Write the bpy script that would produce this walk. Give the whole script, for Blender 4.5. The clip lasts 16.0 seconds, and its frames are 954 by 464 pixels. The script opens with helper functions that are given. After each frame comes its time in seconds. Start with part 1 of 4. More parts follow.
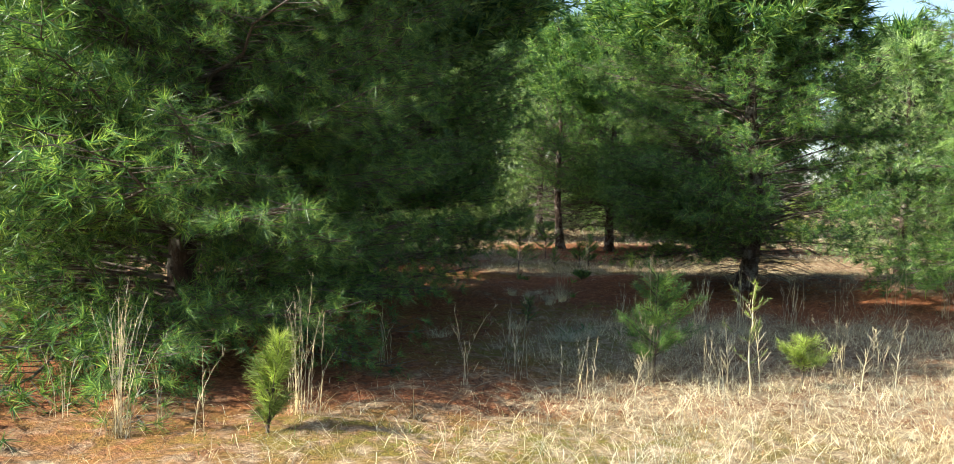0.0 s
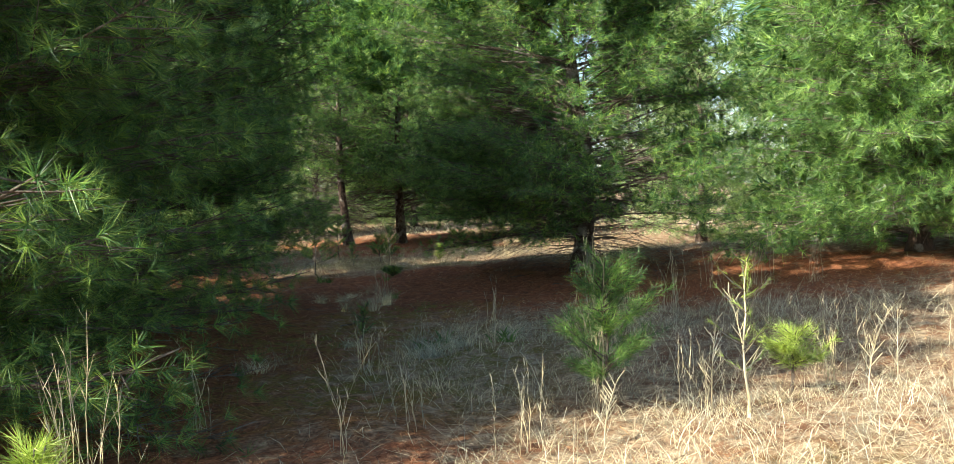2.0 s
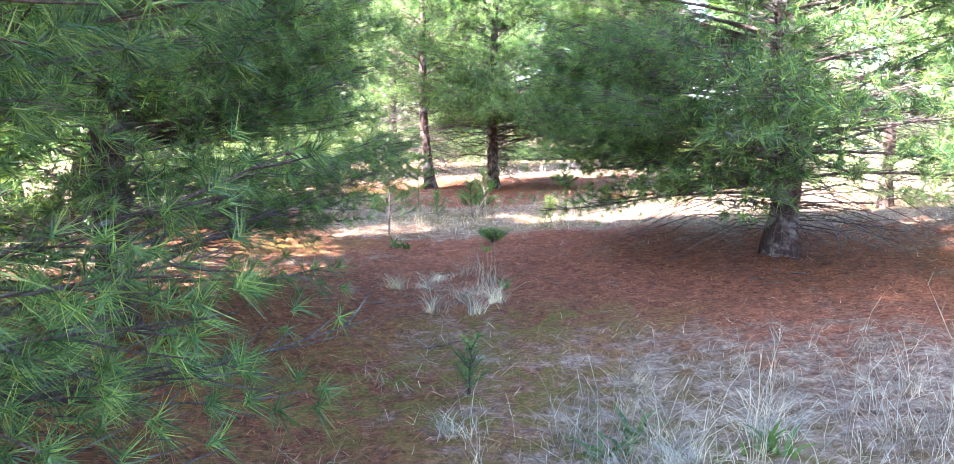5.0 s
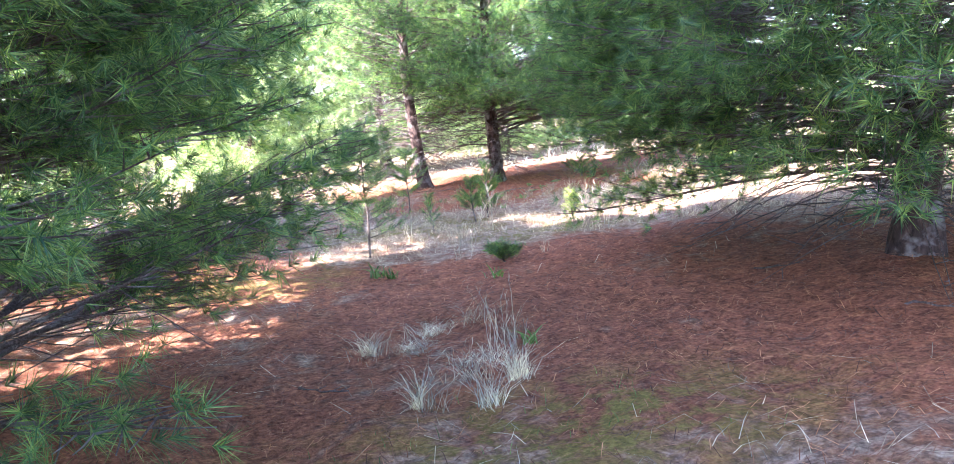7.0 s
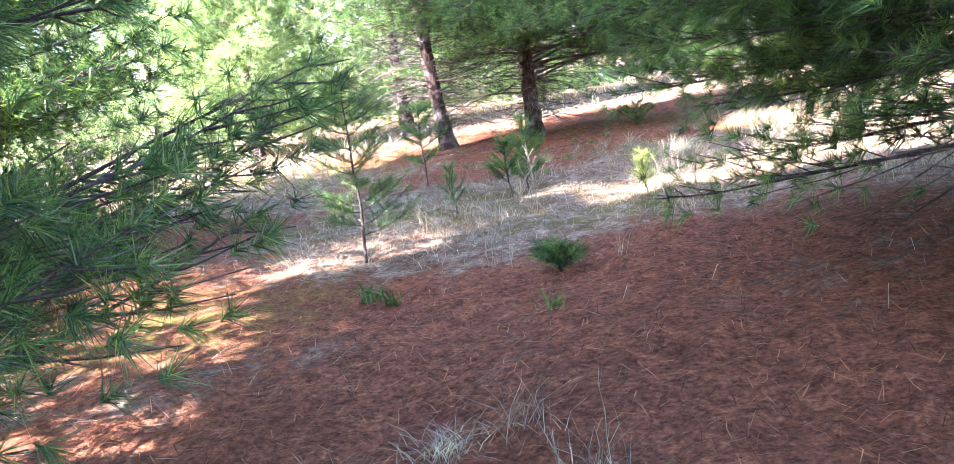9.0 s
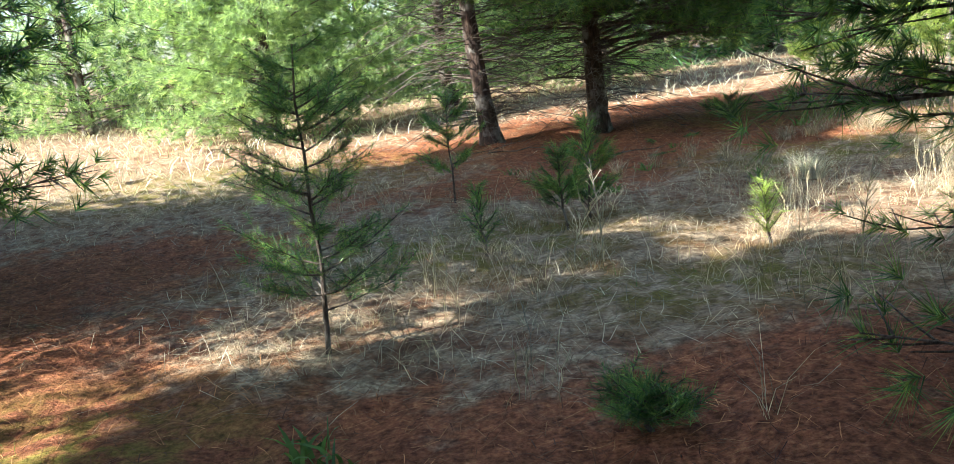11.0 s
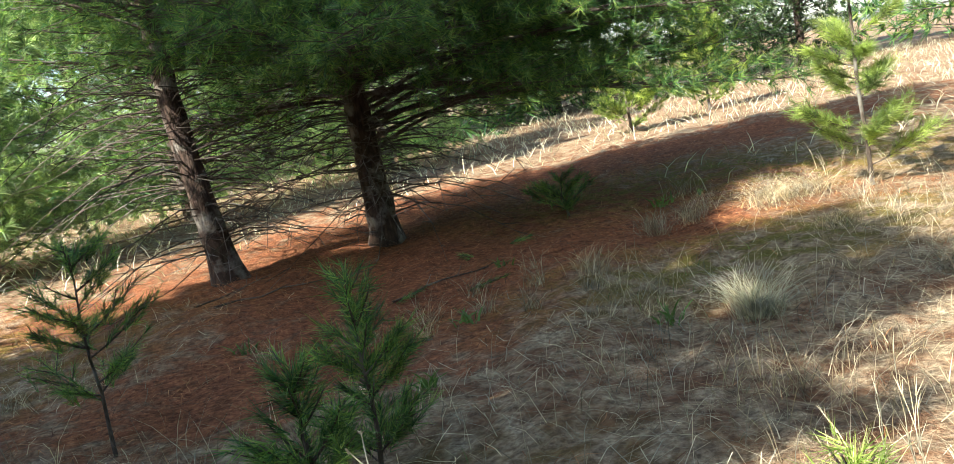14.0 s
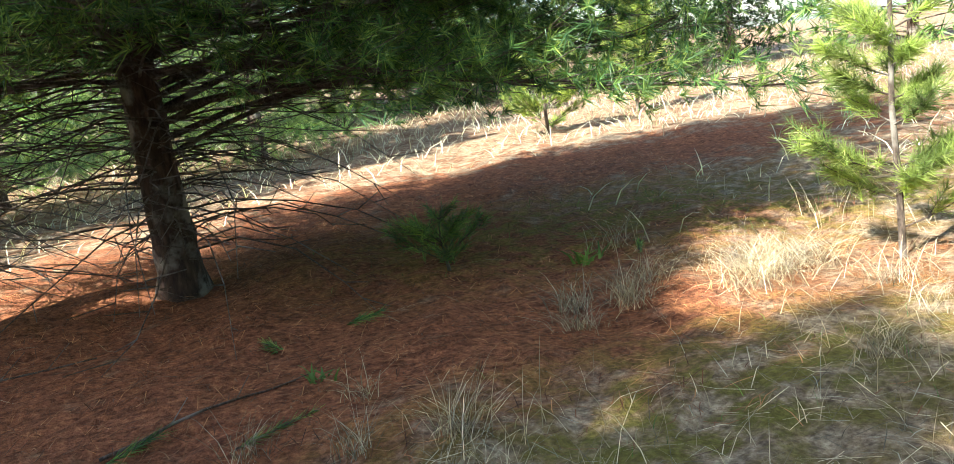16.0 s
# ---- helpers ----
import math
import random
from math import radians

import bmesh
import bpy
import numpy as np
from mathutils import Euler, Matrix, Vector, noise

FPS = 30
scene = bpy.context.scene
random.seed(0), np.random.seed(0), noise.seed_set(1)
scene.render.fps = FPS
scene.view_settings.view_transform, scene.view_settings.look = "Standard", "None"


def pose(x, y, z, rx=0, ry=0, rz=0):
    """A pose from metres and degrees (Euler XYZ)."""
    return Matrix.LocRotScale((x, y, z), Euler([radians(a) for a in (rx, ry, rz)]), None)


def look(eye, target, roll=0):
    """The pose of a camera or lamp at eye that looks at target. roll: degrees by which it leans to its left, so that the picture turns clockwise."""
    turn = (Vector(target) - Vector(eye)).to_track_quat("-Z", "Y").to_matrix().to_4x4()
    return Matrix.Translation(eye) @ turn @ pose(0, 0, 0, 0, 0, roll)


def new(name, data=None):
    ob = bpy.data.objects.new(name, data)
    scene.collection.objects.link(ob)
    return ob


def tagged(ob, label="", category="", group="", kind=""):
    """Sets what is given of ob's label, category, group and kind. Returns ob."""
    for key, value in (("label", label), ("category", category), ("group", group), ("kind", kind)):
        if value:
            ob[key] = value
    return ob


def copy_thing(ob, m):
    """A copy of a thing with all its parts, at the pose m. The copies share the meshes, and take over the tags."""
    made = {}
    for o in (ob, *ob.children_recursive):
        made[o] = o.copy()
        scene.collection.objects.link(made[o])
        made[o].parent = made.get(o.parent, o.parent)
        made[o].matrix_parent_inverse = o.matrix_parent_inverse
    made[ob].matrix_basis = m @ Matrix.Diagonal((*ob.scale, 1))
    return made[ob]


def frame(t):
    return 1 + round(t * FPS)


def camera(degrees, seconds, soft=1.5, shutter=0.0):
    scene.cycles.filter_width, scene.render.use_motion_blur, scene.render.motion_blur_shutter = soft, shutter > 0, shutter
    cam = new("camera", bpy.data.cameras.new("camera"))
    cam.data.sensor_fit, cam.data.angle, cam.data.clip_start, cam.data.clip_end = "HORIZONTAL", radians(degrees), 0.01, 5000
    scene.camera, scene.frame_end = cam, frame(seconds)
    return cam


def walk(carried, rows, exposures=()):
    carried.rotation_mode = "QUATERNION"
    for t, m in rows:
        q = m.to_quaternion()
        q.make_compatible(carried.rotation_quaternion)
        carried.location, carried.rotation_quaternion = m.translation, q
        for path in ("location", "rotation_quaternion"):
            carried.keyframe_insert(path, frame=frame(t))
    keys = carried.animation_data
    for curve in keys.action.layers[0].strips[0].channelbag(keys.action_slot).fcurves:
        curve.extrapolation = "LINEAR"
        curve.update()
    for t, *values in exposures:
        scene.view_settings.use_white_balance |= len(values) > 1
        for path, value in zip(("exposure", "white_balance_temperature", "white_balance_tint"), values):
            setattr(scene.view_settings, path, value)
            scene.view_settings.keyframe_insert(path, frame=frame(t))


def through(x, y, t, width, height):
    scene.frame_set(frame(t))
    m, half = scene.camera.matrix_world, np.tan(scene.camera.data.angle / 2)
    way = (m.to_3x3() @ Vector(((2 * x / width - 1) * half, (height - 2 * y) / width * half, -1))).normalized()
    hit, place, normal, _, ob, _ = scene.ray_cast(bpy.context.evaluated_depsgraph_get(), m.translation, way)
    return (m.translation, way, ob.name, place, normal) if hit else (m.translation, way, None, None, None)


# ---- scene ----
cam = camera(56.4, 16.0, soft=0.85)
METRES, EYE, TILT, LEAN, TURN = 23.4, 1.5, 0.0, 0.0, 0.0
ROWS = [
    (0.0, 0.0, 0.0, 0.0, 0.08, -2.39, -2.01),
    (0.5, -0.0149, 0.0186, -0.0007, -3.47, -4.25, -2.79),
    (1.0, -0.0238, 0.0462, -0.0033, -5.63, -2.2, -1.3),
    (1.5, -0.0293, 0.0755, -0.0054, -8.83, -3.47, -1.75),
    (2.0, -0.0256, 0.1102, -0.0076, -15.53, -2.67, 1.87),
    (2.5, -0.0244, 0.1454, -0.0076, -15.63, -3.43, 0.77),
    (3.0, -0.0177, 0.1749, -0.0083, -15.51, -3.52, 3.67),
    (3.5, -0.0156, 0.2088, -0.0086, -13.63, -4.95, 4.76),
    (4.0, -0.0129, 0.2408, -0.0087, -13.87, -5.65, 5.45),
    (4.5, -0.0102, 0.2757, -0.0059, -11.69, -6.75, 5.34),
    (5.0, -0.0069, 0.3071, -0.006, -10.6, -6.8, 0.03),
    (7.5, 0.0236, 0.4662, -0.0087, -10.64, -7.73, 5.82),
    (8.0, 0.0275, 0.5003, -0.0095, -8.46, -7.98, 4.25),
    (8.5, 0.0346, 0.534, -0.0117, -9.86, -9.72, 7.38),
    (11.0, 0.0649, 0.687, -0.0119, -5.05, -11.83, 5.84),
    (11.5, 0.0707, 0.7169, -0.0126, -8.58, -10.01, 4.92),
    (12.0, 0.077, 0.7488, -0.0152, -9.41, -9.56, 5.57),
    (12.5, 0.079, 0.7791, -0.0138, -10.67, -9.15, 3.69),
    (13.0, 0.0863, 0.803, -0.0152, -12.44, -6.97, 7.46),
    (13.5, 0.0927, 0.8286, -0.0143, -12.34, -7.72, 7.96),
    (14.0, 0.1056, 0.8538, -0.0155, -19.18, -8.85, 10.76),
    (14.5, 0.1149, 0.8812, -0.0134, -16.18, -8.28, 8.18),
    (15.0, 0.1286, 0.907, -0.0152, -22.15, -10.43, 7.81),
    (15.5, 0.1471, 0.933, -0.0152, -23.06, -10.7, 7.74),
    (16.0, 0.1647, 0.9593, -0.016, -24.27, -10.77, 7.45),
]
EXPOSURES = [(0.0, 1.6, 6500, 5), (2.6, 2.0, 6500, 6), (3.4, 2.8, 6300, 11), (4.0, 3.6, 6000, 20), (4.6, 4.0, 5800, 26), (5.0, 4.2, 5700, 31), (8.6, 4.1, 5500, 34), (10.6, 2.4, 5800, 10), (11.5, 2.4, 6000, 7), (13.2, 2.0, 6200, 6), (16.0, 2.5, 6100, 8)]
walk(cam, [(t, pose(0, 0, EYE, TILT, LEAN, TURN) @ pose(METRES * x, METRES * y, METRES * z, 90 + pitch, roll, yaw)) for t, x, y, z, yaw, pitch, roll in ROWS], EXPOSURES)

# ---- world, sun ----
SUN_EL, SUN_AZ = radians(40), math.atan2(-0.34, -1.0)      # the sun stands half high over the open field on the west side
sun_dir = Vector((math.cos(SUN_EL) * math.cos(SUN_AZ), math.cos(SUN_EL) * math.sin(SUN_AZ), math.sin(SUN_EL)))
world = bpy.data.worlds.new("sky")
scene.world = world
world.use_nodes = True
wn = world.node_tree
sky = wn.nodes.new("ShaderNodeTexSky")
sky.sky_type = "NISHITA"
sky.sun_disc = False
sky.sun_elevation = SUN_EL
sky.sun_rotation = math.pi / 2 - SUN_AZ
sky.air_density, sky.dust_density, sky.ozone_density = 1.0, 1.5, 1.0
wn.links.new(sky.outputs[0], wn.nodes["Background"].inputs[0])
wn.nodes["Background"].inputs[1].default_value = 0.10
sun = new("sun", bpy.data.lights.new("sun", "SUN"))
sun.data.energy, sun.data.angle, sun.data.color = 5.0, radians(0.53), (1.0, 0.93, 0.79)
sun.matrix_world = look(sun_dir * 60, (0, 0, 0))


# ---- materials ----
def material(name):
    m = bpy.data.materials.new(name)
    m.use_nodes = True
    nt = m.node_tree
    return m, nt, nt.nodes["Principled BSDF"]


def node(nt, kind, **values):
    n = nt.nodes.new(kind)
    for key, value in values.items():
        n.inputs[key].default_value = value
    return n


def ramp(nt, source, stops):
    r = nt.nodes.new("ShaderNodeValToRGB")
    el = r.color_ramp.elements
    while len(el) < len(stops):
        el.new(0.5)
    for e, (p, c) in zip(el, stops):
        e.position, e.color = p, (*c, 1)
    nt.links.new(source, r.inputs[0])
    return r.outputs[0]


def mix(nt, fac, a, b, blend="MIX"):
    m = nt.nodes.new("ShaderNodeMix")
    m.data_type, m.blend_type = "RGBA", blend
    for sock, v in ((m.inputs[0], fac), (m.inputs[6], a), (m.inputs[7], b)):
        if isinstance(v, bpy.types.NodeSocket):
            nt.links.new(v, sock)
        elif isinstance(v, tuple):
            sock.default_value = (*v, 1)
        else:
            sock.default_value = v
    return m.outputs[2]


def noise_tex(nt, scale, detail=3, rough=0.6):
    geo = nt.nodes.new("ShaderNodeNewGeometry")
    n = node(nt, "ShaderNodeTexNoise", Scale=scale, Detail=detail, Roughness=rough)
    nt.links.new(geo.outputs["Position"], n.inputs["Vector"])
    return n.outputs["Fac"]


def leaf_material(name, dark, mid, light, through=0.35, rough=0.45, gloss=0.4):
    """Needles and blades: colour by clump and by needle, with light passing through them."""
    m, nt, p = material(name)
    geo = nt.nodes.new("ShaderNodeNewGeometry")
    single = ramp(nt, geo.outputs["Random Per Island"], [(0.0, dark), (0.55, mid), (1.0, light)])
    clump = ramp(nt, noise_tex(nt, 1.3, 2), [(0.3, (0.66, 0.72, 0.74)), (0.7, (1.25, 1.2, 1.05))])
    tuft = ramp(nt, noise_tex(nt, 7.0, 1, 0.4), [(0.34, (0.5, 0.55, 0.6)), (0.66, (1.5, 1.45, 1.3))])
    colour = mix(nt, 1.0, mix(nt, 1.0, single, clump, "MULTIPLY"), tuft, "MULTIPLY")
    nt.links.new(colour, p.inputs["Base Color"])
    p.inputs["Roughness"].default_value = rough
    p.inputs["Specular IOR Level"].default_value = gloss
    tr = nt.nodes.new("ShaderNodeBsdfTranslucent")
    nt.links.new(mix(nt, 1.0, colour, (1.25, 1.3, 0.75), "MULTIPLY"), tr.inputs["Color"])
    sh = nt.nodes.new("ShaderNodeMixShader")
    sh.inputs[0].default_value = through
    nt.links.new(p.outputs[0], sh.inputs[1])
    nt.links.new(tr.outputs[0], sh.inputs[2])
    nt.links.new(sh.outputs[0], nt.nodes["Material Output"].inputs["Surface"])
    return m


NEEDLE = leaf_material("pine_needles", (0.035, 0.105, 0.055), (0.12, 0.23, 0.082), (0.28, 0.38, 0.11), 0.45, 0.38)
# lighter copy of the pine needles, with a sunny look put into the colour
NEEDLE_SUN = leaf_material("sunlit_pine_needles", (0.055, 0.13, 0.050), (0.135, 0.245, 0.080), (0.26, 0.37, 0.12), 0.42, 0.4)
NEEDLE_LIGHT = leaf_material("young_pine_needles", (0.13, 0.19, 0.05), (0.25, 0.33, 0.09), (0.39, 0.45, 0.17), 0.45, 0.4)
# far needles: colour lightened to look washed out by strong sun
NEEDLE_FAR_LIT = leaf_material("sunlit_far_needles", (0.14, 0.22, 0.11), (0.28, 0.39, 0.20), (0.42, 0.52, 0.32), 0.52, 0.45)
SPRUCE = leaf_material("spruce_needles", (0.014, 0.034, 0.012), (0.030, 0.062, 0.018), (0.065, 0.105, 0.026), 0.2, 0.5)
DRY = leaf_material("dry_grass", (0.13, 0.095, 0.070), (0.385, 0.315, 0.245), (0.69, 0.61, 0.51), 0.25, 0.6, 0.25)
STRAW = leaf_material("dry_straw", (0.33, 0.265, 0.19), (0.50, 0.43, 0.335), (0.66, 0.60, 0.50), 0.2, 0.55, 0.3)
FIELD = leaf_material("field_straw", (0.44, 0.39, 0.32), (0.64, 0.59, 0.51), (0.80, 0.77, 0.70), 0.3, 0.6, 0.2)
LITTER = leaf_material("fallen_needles", (0.070, 0.024, 0.012), (0.21, 0.080, 0.036), (0.46, 0.23, 0.115), 0.1, 0.6, 0.2)
WEED = leaf_material("green_weed", (0.045, 0.10, 0.03), (0.09, 0.17, 0.045), (0.16, 0.25, 0.07), 0.35, 0.5)


def bark_material(name, dark, light, scale):
    m, nt, p = material(name)
    tc = nt.nodes.new("ShaderNodeNewGeometry")
    mp = node(nt, "ShaderNodeMapping", Scale=(1.0, 1.0, 0.28))
    nt.links.new(tc.outputs["Position"], mp.inputs["Vector"])
    v = node(nt, "ShaderNodeTexVoronoi", Scale=scale)
    nz = node(nt, "ShaderNodeTexNoise", Scale=scale * 1.4, Detail=5, Roughness=0.7)
    nt.links.new(mp.outputs[0], v.inputs["Vector"])
    nt.links.new(mp.outputs[0], nz.inputs["Vector"])
    c = ramp(nt, nz.outputs["Fac"], [(0.32, dark), (0.68, light)])
    crack = ramp(nt, v.outputs["Distance"], [(0.05, (1.15, 1.12, 1.1)), (0.6, (0.55, 0.52, 0.5))])
    c = mix(nt, 1.0, c, crack, "MULTIPLY")
    lichen = ramp(nt, noise_tex(nt, 4.5, 4), [(0.52, (0, 0, 0)), (0.64, (1, 1, 1))])
    c = mix(nt, lichen, c, (0.22, 0.20, 0.175))
    nt.links.new(c, p.inputs["Base Color"])
    p.inputs["Roughness"].default_value = 0.9
    b = node(nt, "ShaderNodeBump", Strength=0.9, Distance=0.03)
    nt.links.new(nz.outputs["Fac"], b.inputs["Height"])
    nt.links.new(b.outputs[0], p.inputs["Normal"])
    return m


BARK = bark_material("pine_bark", (0.030, 0.017, 0.012), (0.135, 0.085, 0.062), 26.0)
TWIG = bark_material("twig_bark", (0.075, 0.055, 0.042), (0.22, 0.175, 0.14), 60.0)
DEADWOOD = bark_material("dead_twigs", (0.07, 0.052, 0.04), (0.19, 0.15, 0.12), 60.0)


def ground_material():
    m, nt, p = material("forest_floor")
    attr = nt.nodes.new("ShaderNodeAttribute")
    attr.attribute_name = "litter"
    fine, mid, wide = noise_tex(nt, 38, 4, 0.7), noise_tex(nt, 5.5, 4), noise_tex(nt, 0.9, 3)
    red = ramp(nt, fine, [(0.28, (0.095, 0.038, 0.022)), (0.5, (0.245, 0.098, 0.053)), (0.75, (0.40, 0.19, 0.10))])
    red = mix(nt, 1.0, red, ramp(nt, mid, [(0.3, (0.68, 0.66, 0.68)), (0.7, (1.2, 1.18, 1.1))]), "MULTIPLY")
    straw = ramp(nt, fine, [(0.25, (0.12, 0.085, 0.058)), (0.5, (0.32, 0.25, 0.17)), (0.78, (0.56, 0.48, 0.35))])
    straw = mix(nt, ramp(nt, mid, [(0.36, (0, 0, 0)), (0.62, (0.85, 0.85, 0.85))]), straw, (0.15, 0.068, 0.036))
    edge = nt.nodes.new("ShaderNodeMath")
    edge.operation = "MULTIPLY_ADD"
    edge.inputs[1].default_value, edge.inputs[2].default_value = 1.1, -0.55
    nt.links.new(mid, edge.inputs[0])
    add = nt.nodes.new("ShaderNodeMath")
    nt.links.new(attr.outputs["Fac"], add.inputs[0])
    nt.links.new(edge.outputs[0], add.inputs[1])
    fac = ramp(nt, add.outputs[0], [(0.22, (0, 0, 0)), (0.78, (1, 1, 1))])
    c = mix(nt, fac, straw, red)
    c = mix(nt, 1.0, c, ramp(nt, noise_tex(nt, 16, 3, 0.65), [(0.33, (0.55, 0.53, 0.52)), (0.66, (1.3, 1.28, 1.22))]), "MULTIPLY")
    mossy = nt.nodes.new("ShaderNodeAttribute")
    mossy.attribute_name = "moss"
    both = nt.nodes.new("ShaderNodeMath")
    both.operation = "MULTIPLY"
    nt.links.new(mossy.outputs["Fac"], both.inputs[0])
    nt.links.new(ramp(nt, mid, [(0.42, (0, 0, 0)), (0.58, (0.8, 0.8, 0.8))]), both.inputs[1])
    moss = ramp(nt, fine, [(0.3, (0.075, 0.075, 0.016)), (0.7, (0.21, 0.20, 0.04))])
    c = mix(nt, both.outputs[0], c, moss)
    nt.links.new(c, p.inputs["Base Color"])
    p.inputs["Roughness"].default_value = 0.95
    p.inputs["Specular IOR Level"].default_value = 0.10
    b = node(nt, "ShaderNodeBump", Strength=0.8, Distance=0.04)
    nt.links.new(fine, b.inputs["Height"])
    nt.links.new(b.outputs[0], p.inputs["Normal"])
    return m


GROUND = ground_material()


# ---- the lie of the land ----
def height(x, y):
    x, y = np.asarray(x, float), np.asarray(y, float)
    z = np.interp(y, [-20, 0, 6, 10, 13, 17, 22, 29, 36, 60], [0.05, 0, -0.08, -0.2, -0.33, -0.3, -0.27, -0.14, -0.1, 0.1])
    rise = np.clip(x - 1, 0, 9) * 0.055 * np.interp(y, [2, 8, 18, 23], [0, 1, 1, 0])
    bump = 0.028 * np.sin(1.7 * x + 0.6 * y) * np.sin(1.3 * y - 0.8 * x) + 0.014 * np.sin(4.1 * x - 2.2 * y) + 0.01 * np.sin(3.3 * y + 5.2 * x)
    far = np.clip((np.hypot(x - 2, y - 18) - 30) / 60, 0, 1)
    return z + rise + bump * (1 - far)


def blob(x, y, cx, cy, rx, ry):
    return np.clip(1.35 - np.hypot((x - cx) / rx, (y - cy) / ry) * 0.85, 0, 1)


LITTER_AT = [(-3.0, 9.0, 3.5, 4.1), (-1.3, 23.0, 2.0, 1.5), (3.3, 19.3, 1.8, 1.0), (3.6, 25.2, 2.4, 1.3), (5.2, 26.0, 1.7, 1.1), (-0.9, 12.4, 2.2, 3.2), (-1.6, 15.0, 3.0, 3.4), (3.6, 15.8, 4.2, 2.9), (6.6, 13.4, 3.6, 2.2), (1.6, 17.2, 2.4, 2.0),
             (4.9, 28.3, 3.5, 3.4), (4.8, 26.4, 2.8, 2.4), (8.5, 31.0, 5.0, 1.6), (-0.9, 20.5, 2.4, 1.8), (3.6, 18.8, 2.0, 1.0), (0.2, 19.2, 2.0, 1.3), (2.2, 18.8, 2.2, 1.1), (1.7, 28.5, 1.4, 1.1)]
GRASS_AT = [(3.1, 9.7, 1.9, 2.2), (2.9, 22.0, 2.5, 1.6), (5.4, 23.8, 1.9, 1.5), (2.7, 21.0, 2.2, 0.8)]


def litter(x, y):
    x, y = np.asarray(x, float), np.asarray(y, float)
    v = np.zeros_like(x)
    for b in LITTER_AT:
        v = np.maximum(v, blob(x, y, *b))
    for b in GRASS_AT:
        v = v - 0.8 * blob(x, y, *b)
    wob = 0.13 * np.sin(2.3 * x + 1.1 * y) * np.cos(1.9 * y - 1.4 * x)
    wob = wob + 0.17 * np.sin(6.7 * x + 2.9 * y) * np.sin(5.9 * y - 4.3 * x) + 0.10 * np.sin(13.1 * x - 5.0 * y) * np.sin(11.3 * y + 6.0 * x)
    return np.clip(v + wob * (v > 0.02), 0, 1)


def moss(x, y):
    v = np.zeros_like(np.asarray(x, float))
    for b in [(0.5, 12.6, 1.6, 1.5), (1.6, 14.2, 1.2, 0.7), (3.2, 20.9, 1.0, 0.6), (-0.4, 19.6, 1.0, 0.8), (1.9, 22.6, 1.5, 0.8), (0.4, 9.5, 1.4, 1.2), (6.0, 25.0, 1.6, 0.7), (7.5, 28.3, 2.0, 1.2), (0, 5.6, 2.5, 0.7), (-0.7, 27.5, 2.4, 1.4), (8.6, 27.4, 1.7, 1.1), (1.2, 10.6, 1.2, 1.2)]:
        v = np.maximum(v, blob(np.asarray(x, float), np.asarray(y, float), *b))
    return v


# ---- mesh helpers ----
def mesh_from(name, verts, tris, mat, smooth=False):
    """A mesh of triangles from numpy arrays."""
    verts, tris = np.asarray(verts, np.float32), np.asarray(tris, np.int32)
    me = bpy.data.meshes.new(name)
    me.vertices.add(len(verts))
    me.vertices.foreach_set("co", verts.ravel())
    me.loops.add(tris.size)
    me.loops.foreach_set("vertex_index", tris.ravel())
    me.polygons.add(len(tris))
    me.polygons.foreach_set("loop_start", np.arange(0, tris.size, 3, dtype=np.int32))
    me.update(calc_edges=True)
    if smooth:
        me.polygons.foreach_set("use_smooth", np.ones(len(tris), bool))
    me.materials.append(mat)
    return me


def part(name, me, parent, label=""):
    ob = new(name, me)
    ob.parent = parent
    return tagged(ob, label)


def thing(name, x, y, label, category, group="", z=None):
    ob = new(name)
    ob.empty_display_size = 0.2
    ob.location = (x, y, float(height(x, y)) if z is None else z)
    return tagged(ob, label, category, group)


def path_x(y):
    """Where the trodden way runs, so that no bough hangs over it."""
    return np.interp(y, [0, 2, 7, 11, 16, 17.5, 19.4, 20.6, 21.2, 21.8, 22.5], [0, -0.6, -0.2, 0.55, 1.5, 1.8, 2.17, 2.69, 3.0, 3.44, 3.85])


class Soup:
    """Gathers tubes and needles as triangles."""

    def __init__(self):
        self.v, self.f, self.n = [], [], 0

    def add(self, v, f):
        self.v.append(v)
        self.f.append(f + self.n)
        self.n += len(v)

    def tube(self, pts, radii, sides=5):
        pts, radii = np.asarray(pts, float), np.asarray(radii, float)
        tang = np.gradient(pts, axis=0)
        tang /= np.linalg.norm(tang, axis=1)[:, None] + 1e-9
        ref = np.where(np.abs(tang[:, 2:3]) > 0.9, [[1.0, 0, 0]], [[0, 0, 1.0]])
        a = np.cross(tang, ref)
        a /= np.linalg.norm(a, axis=1)[:, None] + 1e-9
        b = np.cross(tang, a)
        ang = np.linspace(0, 2 * math.pi, sides, endpoint=False)
        ring = a[:, None] * np.cos(ang)[None, :, None] + b[:, None] * np.sin(ang)[None, :, None]
        v = (pts[:, None] + ring * radii[:, None, None]).reshape(-1, 3)
        f = []
        for i in range(len(pts) - 1):
            for j in range(sides):
                p, q = i * sides + j, i * sides + (j + 1) % sides
                f += [(p, q, q + sides), (p, q + sides, p + sides)]
        self.add(v, np.array(f))

    def mesh(self, name, mat, smooth=False):
        return mesh_from(name, np.concatenate(self.v), np.concatenate(self.f), mat, smooth)


